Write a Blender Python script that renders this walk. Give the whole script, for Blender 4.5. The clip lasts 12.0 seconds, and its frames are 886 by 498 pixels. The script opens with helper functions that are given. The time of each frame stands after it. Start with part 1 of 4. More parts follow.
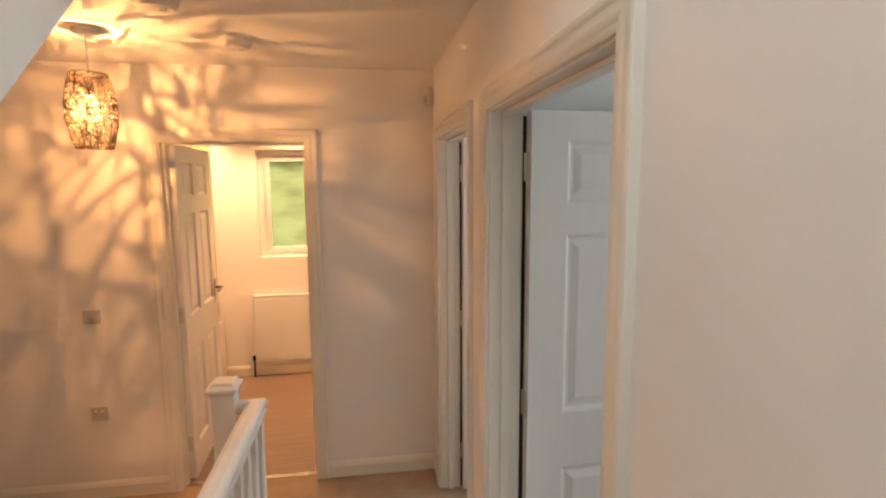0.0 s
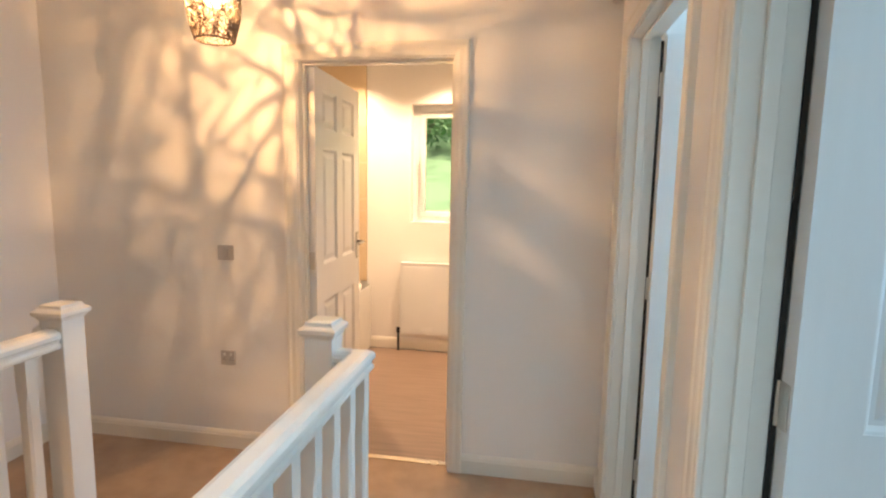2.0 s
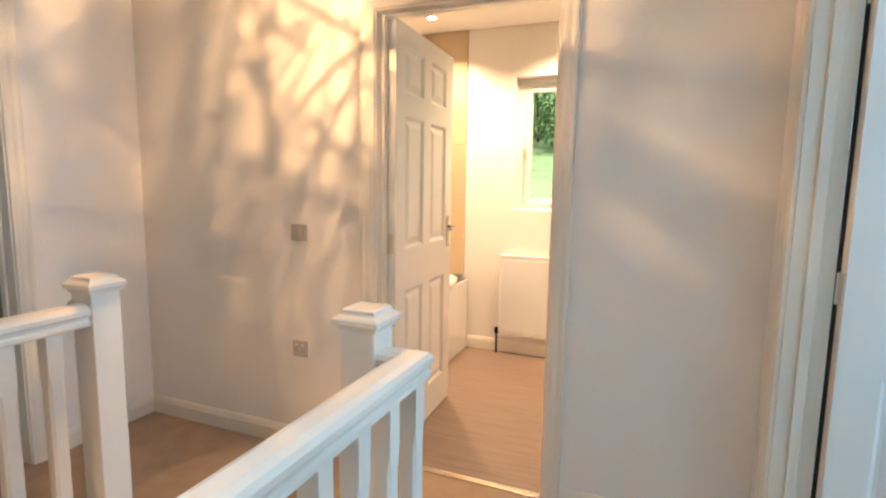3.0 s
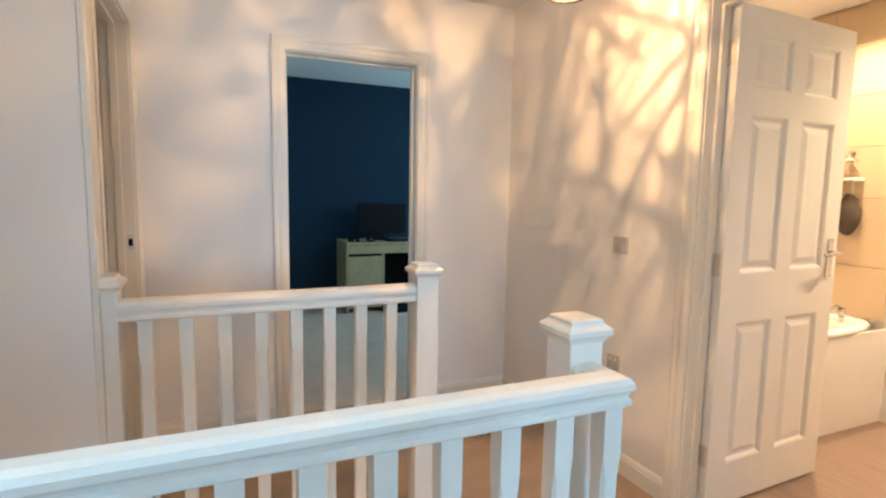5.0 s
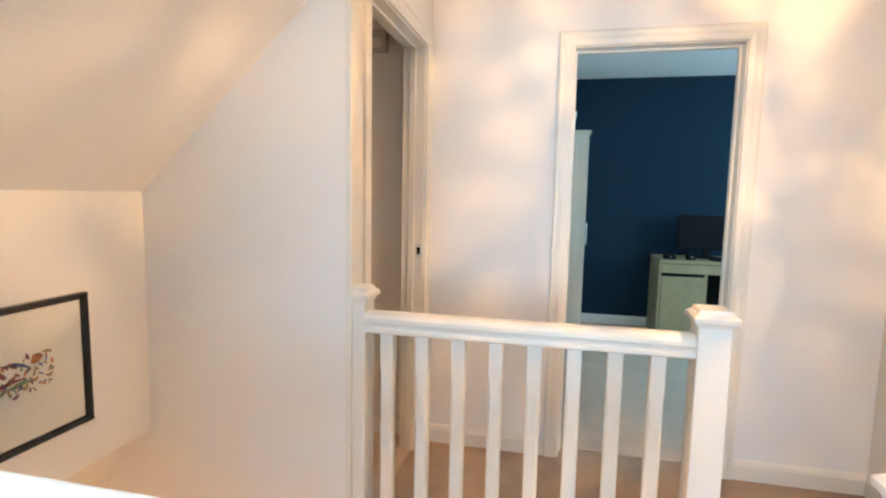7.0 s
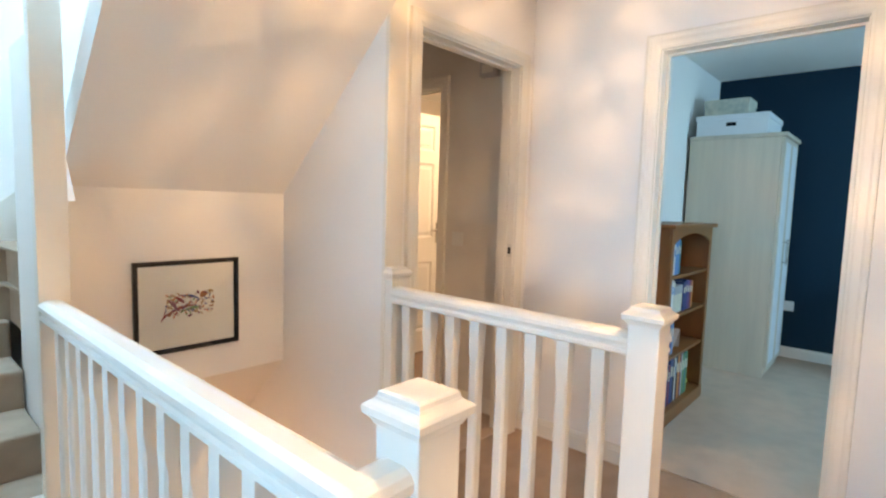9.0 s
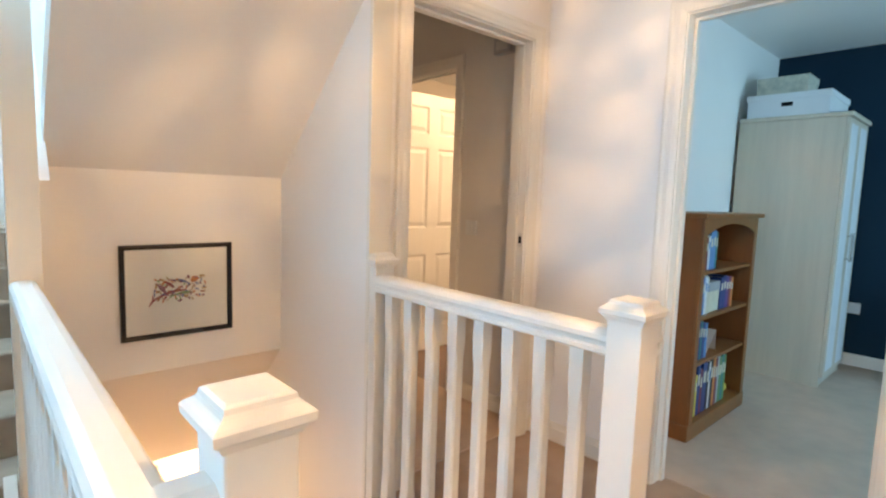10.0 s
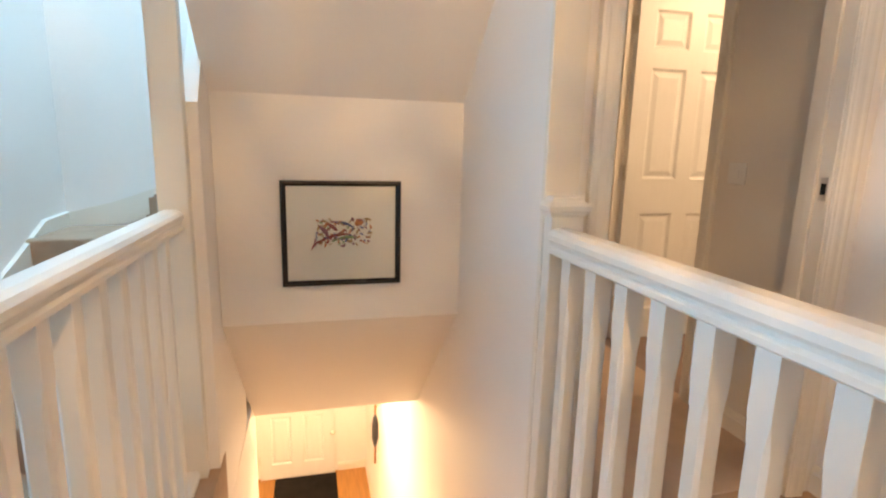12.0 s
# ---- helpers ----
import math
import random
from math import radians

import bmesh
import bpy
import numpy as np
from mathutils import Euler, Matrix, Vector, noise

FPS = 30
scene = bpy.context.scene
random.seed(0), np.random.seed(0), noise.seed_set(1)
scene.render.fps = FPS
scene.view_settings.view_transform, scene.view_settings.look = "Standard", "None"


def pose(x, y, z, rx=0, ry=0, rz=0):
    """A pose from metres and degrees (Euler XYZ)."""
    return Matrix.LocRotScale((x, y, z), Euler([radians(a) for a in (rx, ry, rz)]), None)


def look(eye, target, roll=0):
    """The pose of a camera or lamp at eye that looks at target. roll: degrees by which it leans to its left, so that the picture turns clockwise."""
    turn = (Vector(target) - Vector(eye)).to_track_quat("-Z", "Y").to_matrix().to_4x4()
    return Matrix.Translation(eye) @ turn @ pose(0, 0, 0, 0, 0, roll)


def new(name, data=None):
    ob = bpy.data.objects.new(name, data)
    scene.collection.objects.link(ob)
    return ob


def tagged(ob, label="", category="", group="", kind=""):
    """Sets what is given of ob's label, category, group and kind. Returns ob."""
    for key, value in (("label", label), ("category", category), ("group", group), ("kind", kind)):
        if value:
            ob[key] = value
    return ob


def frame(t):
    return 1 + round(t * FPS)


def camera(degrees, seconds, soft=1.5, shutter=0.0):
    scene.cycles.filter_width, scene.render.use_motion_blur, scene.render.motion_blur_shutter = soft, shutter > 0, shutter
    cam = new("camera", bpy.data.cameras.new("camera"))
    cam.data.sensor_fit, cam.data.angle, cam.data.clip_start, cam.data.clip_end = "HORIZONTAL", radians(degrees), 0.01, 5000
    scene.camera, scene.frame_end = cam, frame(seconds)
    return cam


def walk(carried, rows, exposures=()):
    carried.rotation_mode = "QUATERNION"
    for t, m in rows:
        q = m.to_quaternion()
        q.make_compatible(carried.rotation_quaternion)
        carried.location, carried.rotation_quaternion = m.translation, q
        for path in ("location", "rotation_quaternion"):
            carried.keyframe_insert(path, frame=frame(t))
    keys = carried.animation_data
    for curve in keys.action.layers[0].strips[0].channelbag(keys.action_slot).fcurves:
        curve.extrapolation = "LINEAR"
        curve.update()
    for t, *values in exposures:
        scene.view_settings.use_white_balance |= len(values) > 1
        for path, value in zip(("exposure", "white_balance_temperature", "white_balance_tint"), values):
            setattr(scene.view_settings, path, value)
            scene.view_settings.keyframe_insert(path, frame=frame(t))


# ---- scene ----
cam = camera(81.2, 12.0, soft=2.2)
PATH = [
    (0, (0.196, -0.002, 1.763), (0.494, 1.959, 1.508), -0.4),
    (0.5, (0.206, 0.138, 1.626), (0.31, 2.119, 1.375), 0.4),
    (1, (0.215, 0.274, 1.524), (0.179, 2.258, 1.278), 0.7),
    (1.5, (0.229, 0.448, 1.446), (0.049, 2.424, 1.2), 0.7),
    (2, (0.239, 0.602, 1.414), (-0.087, 2.559, 1.167), 1.0),
    (2.5, (0.219, 0.804, 1.326), (-0.281, 2.724, 1.073), 1.1),
    (2.7, (0.204, 0.901, 1.305), (-0.384, 2.795, 1.052), 1.0),
    (4.3, (0.498, 1.354, 1.261), (-1.036, 2.619, 1.042), 0.8),
    (4.5, (0.511, 1.34, 1.267), (-1.127, 2.466, 1.052), 0.8),
    (5, (0.547, 1.322, 1.269), (-1.278, 2.113, 1.057), 1.0),
    (5.5, (0.562, 1.306, 1.256), (-1.363, 1.808, 1.054), 1.2),
    (6, (0.509, 1.377, 1.275), (-1.468, 1.595, 1.069), 1.2),
    (6.5, (0.382, 1.441, 1.273), (-1.605, 1.345, 1.067), 1.2),
    (7, (0.253, 1.61, 1.302), (-1.688, 1.178, 1.091), 1.1),
    (7.5, (0.161, 1.858, 1.29), (-1.683, 1.109, 1.086), 1.3),
    (7.7, (0.168, 1.952, 1.297), (-1.621, 1.08, 1.094), 1.3),
    (9.3, (0.143, 2.582, 1.25), (-1.309, 1.217, 1.071), 1.8),
    (9.5, (0.074, 2.591, 1.235), (-1.355, 1.203, 1.052), 1.8),
    (10, (-0.136, 2.604, 1.233), (-1.477, 1.135, 1.028), 1.9),
    (10.5, (-0.329, 2.549, 1.217), (-1.532, 0.969, 0.98), 1.8),
    (11, (-0.466, 2.427, 1.178), (-1.507, 0.739, 0.919), 1.9),
    (11.5, (-0.61, 2.336, 1.155), (-1.409, 0.53, 0.841), 1.6),
    (12, (-0.664, 2.191, 1.114), (-1.153, 0.289, 0.738), 1.4),
]
EXPOSURES = [(0.0, 0.14, 16500, 40), (1.0, 0.42, 11000, 27), (2.5, 0.78, 8900, 19), (4.5, 0.87, 8100, 15), (5.5, 1.03, 8300, 15), (6.5, 1.42, 8200, 15), (7.5, 1.50, 8100, 15), (9.5, 1.34, 7800, 14), (11.0, 1.34, 7800, 14), (12.0, 1.18, 7800, 14)]
walk(cam, [(t, look(eye, target, roll)) for t, eye, target, roll in PATH], EXPOSURES)

# ---------------------------------------------------------------- light
world = bpy.data.worlds.new("sky")
scene.world = world
world.use_nodes = True
wn = world.node_tree
sky = wn.nodes.new("ShaderNodeTexSky")
sky.sky_type = "NISHITA"
sky.sun_disc = False
sky.sun_elevation = radians(38)
sky.sun_rotation = radians(200)
wn.links.new(sky.outputs["Color"], wn.nodes["Background"].inputs["Color"])
wn.nodes["Background"].inputs["Strength"].default_value = 0.12


def area_lamp(name, eye, target, w, h, watts, colour):
    d = bpy.data.lights.new(name, "AREA")
    d.shape, d.size, d.size_y, d.energy, d.color = "RECTANGLE", w, h, watts, colour
    ob = new(name, d)
    ob.matrix_world = look(eye, target)
    return ob


def point_lamp(name, at, watts, colour, radius=0.02):
    d = bpy.data.lights.new(name, "POINT")
    d.energy, d.color, d.shadow_soft_size = watts, colour, radius
    ob = new(name, d)
    ob.location = at
    return ob


sun_data = bpy.data.lights.new("sun", "SUN")
sun_data.energy, sun_data.angle, sun_data.color = 4.0, radians(12), (1.0, 0.95, 0.88)
sun = new("sun", sun_data)
sun.matrix_world = look((0, 0, 0), (0.5, 0.9, -0.8))

DAY = (0.30, 0.63, 1.0)
DAY_EAST = (0.26, 0.59, 1.0)
DAY_NORTH = (0.26, 0.60, 1.0)
WARM = (1.0, 0.68, 0.39)
LAMP = Vector((-0.902, 2.375, 2.066))
point_lamp("pendant_bulb_light", LAMP, 34.0, WARM, 0.0040)
area_lamp("skylight_daylight", (0.18, -0.40, 4.6), (0.18, -0.40, 0), 0.55, 0.9, 54.0, DAY)
area_lamp("east_window_daylight_a", (3.15, 0.9, 1.5), (0, 0.9, 1.3), 1.1, 1.0, 25.0, DAY_EAST)
area_lamp("east_window_daylight_b", (3.15, 2.7, 1.5), (0, 2.7, 1.3), 0.8, 1.0, 35.0, DAY_EAST)
area_lamp("bedroom_window_daylight", (-3.7, 5.05, 1.5), (-3.7, 0, 1.2), 1.5, 1.1, 28.0, DAY_NORTH)
point_lamp("hall_bulb_light", (-0.42, -1.5, -0.685), 46.0, (1.0, 0.72, 0.46), 0.10)
for sx, sy in ((-1.262, 4.452), (-0.35, 4.452)):
    dd = bpy.data.lights.new("downlight_light", "SPOT")
    dd.energy, dd.color, dd.shadow_soft_size, dd.spot_size, dd.spot_blend = 74.0, (1.0, 0.80, 0.60), 0.03, radians(130), 0.7
    new("downlight_light", dd).matrix_world = look((sx, sy, 2.40), (sx, sy + 0.001, 0))
# added fill lamp without a fitting, brightens the open door and the lobby
point_lamp("shower_room_fill", (-3.3, 0.40, 2.1), 12.5, (1.0, 0.74, 0.48), 0.05)

# ---------------------------------------------------------------- materials


def material(name, colour, rough=0.6, metal=0.0, vary=0.06, scale=6.0, fine=120.0, bump=0.05, spec=0.5, stretch=(1, 1, 1), second=None, random_value=0.0):
    """Principled material with coarse and fine variation, at real-world size."""
    m = bpy.data.materials.new(name)
    m.use_nodes = True
    n, l = m.node_tree.nodes, m.node_tree.links
    b = n["Principled BSDF"]
    b.inputs["Roughness"].default_value = rough
    b.inputs["Metallic"].default_value = metal
    b.inputs["Specular IOR Level"].default_value = spec
    co = n.new("ShaderNodeTexCoord")
    mp = n.new("ShaderNodeMapping")
    mp.inputs["Scale"].default_value = stretch
    l.new(co.outputs["Object"], mp.inputs["Vector"])
    big = n.new("ShaderNodeTexNoise")
    big.inputs["Scale"].default_value, big.inputs["Detail"].default_value = scale, 5
    l.new(mp.outputs["Vector"], big.inputs["Vector"])
    small = n.new("ShaderNodeTexNoise")
    small.inputs["Scale"].default_value, small.inputs["Detail"].default_value = fine, 3
    l.new(mp.outputs["Vector"], small.inputs["Vector"])
    mix = n.new("ShaderNodeMix")
    mix.data_type = "RGBA"
    lo = second or tuple(c * (1 - vary * 2) for c in colour)
    mix.inputs[6].default_value = (*lo, 1)
    mix.inputs[7].default_value = (*colour, 1)
    ramp = n.new("ShaderNodeMapRange")
    ramp.inputs[1].default_value, ramp.inputs[2].default_value = 0.3, 0.62
    l.new(big.outputs["Fac"], ramp.inputs[0])
    l.new(ramp.outputs[0], mix.inputs[0])
    hue = n.new("ShaderNodeHueSaturation")
    val = n.new("ShaderNodeMapRange")
    val.inputs[3].default_value, val.inputs[4].default_value = 1 - vary, 1 + vary
    l.new(small.outputs["Fac"], val.inputs[0])
    l.new(mix.outputs[2], hue.inputs["Color"])
    if random_value:
        info = n.new("ShaderNodeObjectInfo")
        rv = n.new("ShaderNodeMapRange")
        rv.inputs[3].default_value, rv.inputs[4].default_value = 1 - random_value, 1 + random_value
        l.new(info.outputs["Random"], rv.inputs[0])
        mul = n.new("ShaderNodeMath")
        mul.operation = "MULTIPLY"
        l.new(val.outputs[0], mul.inputs[0])
        l.new(rv.outputs[0], mul.inputs[1])
        l.new(mul.outputs[0], hue.inputs["Value"])
    else:
        l.new(val.outputs[0], hue.inputs["Value"])
    l.new(hue.outputs["Color"], b.inputs["Base Color"])
    rr = n.new("ShaderNodeMapRange")
    rr.inputs[3].default_value, rr.inputs[4].default_value = max(0.02, rough - 0.08), min(1, rough + 0.08)
    l.new(big.outputs["Fac"], rr.inputs[0])
    l.new(rr.outputs[0], b.inputs["Roughness"])
    if bump:
        bp = n.new("ShaderNodeBump")
        bp.inputs["Strength"].default_value, bp.inputs["Distance"].default_value = bump, 0.004
        l.new(small.outputs["Fac"], bp.inputs["Height"])
        l.new(bp.outputs["Normal"], b.inputs["Normal"])
    return m


def glowing(name, colour, strength):
    m = bpy.data.materials.new(name)
    m.use_nodes = True
    b = m.node_tree.nodes["Principled BSDF"]
    b.inputs["Base Color"].default_value = (*colour, 1)
    b.inputs["Emission Color"].default_value = (*colour, 1)
    b.inputs["Emission Strength"].default_value = strength
    return m


def clear_glass(name, tint=(0.99, 0.995, 0.993), rough=0.0):
    m = bpy.data.materials.new(name)
    m.use_nodes = True
    n, l = m.node_tree.nodes, m.node_tree.links
    n.remove(n["Principled BSDF"])
    through_ = n.new("ShaderNodeBsdfTransparent")
    through_.inputs["Color"].default_value = (*tint, 1)
    gloss = n.new("ShaderNodeBsdfGlossy")
    gloss.inputs["Roughness"].default_value = max(0.01, rough)
    fres = n.new("ShaderNodeFresnel")
    fres.inputs["IOR"].default_value = 1.25
    both_ = n.new("ShaderNodeMixShader")
    l.new(fres.outputs[0], both_.inputs[0])
    l.new(through_.outputs[0], both_.inputs[1])
    l.new(gloss.outputs[0], both_.inputs[2])
    l.new(both_.outputs[0], n["Material Output"].inputs["Surface"])
    return m


PLASTER = material("wall_paint", (0.885, 0.855, 0.825), 0.72, vary=0.012, scale=1.6, fine=90, bump=0.05)
CEILING = material("ceiling_paint", (0.88, 0.86, 0.83), 0.85, vary=0.012, scale=2.0, fine=70, bump=0.06)
GLOSS = material("white_gloss_paint", (0.83, 0.785, 0.71), 0.32, vary=0.012, scale=5, fine=60, bump=0.006)
SATIN = material("white_satin_paint", (0.82, 0.79, 0.74), 0.42, vary=0.012, scale=7, fine=60, bump=0.006)
DOORPAINT = material("white_door_paint", (0.82, 0.81, 0.79), 0.38, vary=0.012, scale=5, fine=80, bump=0.06, stretch=(6, 6, 0.6))
CARPET = material("beige_carpet", (0.50, 0.355, 0.26), 0.95, vary=0.07, scale=9, fine=420, bump=0.9, spec=0.1)
GREYCARPET = material("grey_carpet", (0.66, 0.50, 0.39), 0.95, vary=0.05, scale=8, fine=420, bump=0.9, spec=0.1)
NAVY = material("navy_wall_paint", (0.005, 0.029, 0.050), 0.8, spec=0.2, vary=0.05, scale=2, fine=90, bump=0.05)
TAUPE = material("taupe_wall_paint", (0.76, 0.71, 0.65), 0.7, vary=0.02, scale=2, fine=90, bump=0.05)
TILE = material("sand_wall_tile", (0.60, 0.46, 0.31), 0.30, vary=0.010, scale=5, fine=80, bump=0.01, random_value=0.04)
GROUT = material("grout", (0.70, 0.60, 0.48), 0.9, vary=0.05)
VINYL = material("brown_wood_vinyl", (0.31, 0.215, 0.175), 0.42, vary=0.12, scale=3, fine=40, bump=0.03, stretch=(1.0, 14, 1))
OAKFLOOR = material("oak_laminate", (0.50, 0.24, 0.07), 0.4, vary=0.12, scale=3, fine=30, bump=0.03, stretch=(10, 1, 1))
BATHWHITE = material("white_acrylic", (0.84, 0.83, 0.80), 0.12, vary=0.01, bump=0.0)
UPVC = material("white_upvc", (0.85, 0.86, 0.87), 0.25, vary=0.01, bump=0.0)
CHROME = material("brushed_chrome", (0.62, 0.60, 0.57), 0.25, metal=1.0, vary=0.04, fine=200, bump=0.02)
HINGE = material("satin_steel", (0.74, 0.70, 0.64), 0.42, metal=1.0, vary=0.06, fine=200, bump=0.02)
DARK = material("black_rubber", (0.006, 0.006, 0.007), 0.75, spec=0.2, vary=0.1, fine=200, bump=0.1)
# near-black that paints the shade in the door gaps
GAP = material("dark_gap_shade", (0.02, 0.016, 0.013), 0.9, vary=0.1)
PLASTIC = material("white_plastic", (0.78, 0.77, 0.74), 0.35, vary=0.01, bump=0.0)
GREYPLASTIC = material("pale_grey_plastic", (0.55, 0.51, 0.49), 0.4, vary=0.02, bump=0.0)
PINE = material("waxed_pine", (0.31, 0.115, 0.035), 0.42, vary=0.12, scale=3, fine=25, bump=0.05, stretch=(5, 5, 0.5), second=(0.25, 0.10, 0.03))
WARDROBE = material("limed_oak_laminate", (0.64, 0.55, 0.44), 0.45, vary=0.05, scale=3, fine=30, bump=0.03, stretch=(6, 6, 0.4))
BIRCH = material("birch_veneer", (0.44, 0.33, 0.18), 0.45, vary=0.06, scale=3, fine=30, bump=0.03, stretch=(0.5, 6, 6))
BLACKFRAME = material("black_lacquer", (0.012, 0.010, 0.010), 0.25, vary=0.08, bump=0.02)
MOUNT = material("ivory_mount_board", (0.86, 0.85, 0.82), 0.75, vary=0.01, fine=300, bump=0.03)
RATTAN = material("dark_rattan", (0.060, 0.030, 0.016), 0.6, vary=0.25, scale=30, fine=200, bump=0.1)
MATBLACK = material("charcoal_door_mat", (0.022, 0.020, 0.018), 0.98, vary=0.2, fine=500, bump=1.0, spec=0.1)
CARD = material("white_cardboard", (0.74, 0.75, 0.76), 0.6, vary=0.02, fine=200, bump=0.02)
GRASS = material("grass_bank", (0.30, 0.54, 0.30), 0.9, vary=0.25, scale=0.8, fine=20, bump=0.6, spec=0.1)
LEAF = material("leaf_green", (0.08, 0.26, 0.09), 0.6, vary=0.3, scale=3, fine=30, bump=0.0, random_value=0.2)
GLASS = clear_glass("window_glass")
SPOTGLOW = glowing("downlight_glow", (1.0, 0.80, 0.55), 25.0)

# ---------------------------------------------------------------- mesh helpers


def mesh_object(name, bm, mat, smooth=False):
    me = bpy.data.meshes.new(name)
    bmesh.ops.recalc_face_normals(bm, faces=bm.faces)
    if smooth:
        for f in bm.faces:
            f.smooth = True
    bm.to_mesh(me)
    bm.free()
    me.materials.append(mat)
    return new(name, me)


def part(name, bm, mat, parent, label="", smooth=False):
    ob = mesh_object(name, bm, mat, smooth)
    ob.parent = parent
    if label:
        ob["label"] = label
    return ob


def thing(name, at, label, category, group="", kind="", turn=0.0):
    e = new(name)
    e.empty_display_size = 0.05
    e.matrix_world = pose(*at, 0, 0, turn)
    return tagged(e, label, category, group, kind)


def structure(name, bm, mat, label, category, smooth=False):
    return tagged(mesh_object(name, bm, mat, smooth), label, category, "", "structure")


def box(bm, x0, x1, y0, y1, z0, z1, bevel=0.0, seg=2):
    r = bmesh.ops.create_cube(bm, size=1.0)
    bmesh.ops.scale(bm, vec=(abs(x1 - x0), abs(y1 - y0), abs(z1 - z0)), verts=r["verts"])
    bmesh.ops.translate(bm, vec=((x0 + x1) / 2, (y0 + y1) / 2, (z0 + z1) / 2), verts=r["verts"])
    if bevel:
        edges = list({e for v in r["verts"] for e in v.link_edges})
        bmesh.ops.bevel(bm, geom=edges, offset=bevel, segments=seg, affect="EDGES", profile=0.6)
    return bm


def boxed(*a, **k):
    return box(bmesh.new(), *a, **k)


def loft(bm, rings, cap=True, closed=True):
    """Faces between rings of points (each a list of equal length)."""
    vs = [[bm.verts.new(p) for p in ring] for ring in rings]
    n = len(vs[0])
    for a, b in zip(vs, vs[1:]):
        for i in range(n if closed else n - 1):
            bm.faces.new((a[i], a[(i + 1) % n], b[(i + 1) % n], b[i]))
    if cap and closed:
        bm.faces.new(list(reversed(vs[0])))
        bm.faces.new(vs[-1])
    return bm


def lathe(bm, profile, axis=(0, 0, 0), seg=24):
    """Turn (radius, height) pairs round the z axis through axis."""
    rings = [[(axis[0] + r * math.cos(2 * math.pi * i / seg), axis[1] + r * math.sin(2 * math.pi * i / seg), axis[2] + h) for i in range(seg)] for r, h in profile]
    return loft(bm, rings)


def rod(bm, a, b, r, seg=10):
    a, b = Vector(a), Vector(b)
    d = (b - a).normalized()
    u = d.orthogonal().normalized()
    v = d.cross(u)
    ring = lambda p: [p + r * (math.cos(2 * math.pi * i / seg) * u + math.sin(2 * math.pi * i / seg) * v) for i in range(seg)]
    return loft(bm, [ring(a), ring(b)])


def tube(bm, pts, r, seg=5):
    rings = []
    u = None
    for i, p in enumerate(pts):
        d = (pts[min(i + 1, len(pts) - 1)] - pts[max(i - 1, 0)]).normalized()
        u = (u - d * u.dot(d)).normalized() if u is not None else d.orthogonal().normalized()
        v = d.cross(u)
        rings.append([p + r * (math.cos(2 * math.pi * k / seg) * u + math.sin(2 * math.pi * k / seg) * v) for k in range(seg)])
    return loft(bm, rings)


def holed(lo, hi, z0, z1, holes):
    """Rectangles of a wall from lo to hi that leave the holes (a, b, bottom, top) open."""
    out, at = [], lo
    for a, b, za, zb in sorted(holes):
        if a > at:
            out.append((at, a, z0, z1))
        if za > z0:
            out.append((a, b, z0, za))
        if zb < z1:
            out.append((a, b, zb, z1))
        at = b
    if at < hi:
        out.append((at, hi, z0, z1))
    return out


def wall_x(name, x0, x1, y0, y1, z0, z1, mat, label, holes=()):
    """A wall whose faces look along x."""
    bm = bmesh.new()
    for a, b, c, d in holed(y0, y1, z0, z1, holes):
        box(bm, x0, x1, a, b, c, d)
    return structure(name, bm, mat, label, "wall")


def wall_y(name, y0, y1, x0, x1, z0, z1, mat, label, holes=()):
    bm = bmesh.new()
    for a, b, c, d in holed(x0, x1, z0, z1, holes):
        box(bm, a, b, y0, y1, c, d)
    return structure(name, bm, mat, label, "wall")


# Moulded door casing: (distance out from the opening, how far it stands proud).
CASING = [(0.000, 0.000), (0.000, 0.010), (0.004, 0.013), (0.012, 0.014), (0.018, 0.0165), (0.026, 0.0175), (0.034, 0.0168), (0.042, 0.0168), (0.050, 0.0195), (0.060, 0.0195), (0.066, 0.017), (0.068, 0.000)]


def casing(parent, spot, a, b, top, name="architrave"):
    """Mitred casing round an opening from a to b. spot(u, d, z) gives the place on the wall, d off its face."""
    legs = (("leg_a", 0), ("head", 1), ("leg_b", 2))
    for _, k in legs:
        bm = bmesh.new()
        rings = []
        for end in (k, k + 1):
            ring = []
            for u, d in CASING:
                corner = ((a - u, 0.0), (a - u, top + u), (b + u, top + u), (b + u, 0.0))[end]
                ring.append(spot(corner[0], d, corner[1]))
            rings.append(ring)
        loft(bm, rings)
        part(name, bm, GLOSS, parent)


def lining(parent, place, a, b, top, depth, stop_at):
    """Door lining and stop inside an opening. place(u, d, z), d going into the wall."""
    for u0, u1, z0, z1, dd0, dd1, nm in (
            (a - 0.012, a + 0.006, 0, top + 0.006, 0.0, depth, "jamb"), (b - 0.006, b + 0.012, 0, top + 0.006, 0.0, depth, "jamb"),
            (a + 0.006, b - 0.006, top - 0.006, top + 0.006, 0.0, depth, "head_jamb"),
            (a + 0.006, a + 0.018, 0, top - 0.006, stop_at, stop_at + 0.03, "door_stop"), (b - 0.018, b - 0.006, 0, top - 0.006, stop_at, stop_at + 0.03, "door_stop"),
            (a + 0.018, b - 0.018, top - 0.018, top - 0.006, stop_at, stop_at + 0.03, "door_stop")):
        p, q = place(u0, dd0, z0), place(u1, dd1, z1)
        part(nm, boxed(min(p[0], q[0]), max(p[0], q[0]), min(p[1], q[1]), max(p[1], q[1]), z0, z1, bevel=0.0015, seg=1), GLOSS, parent)


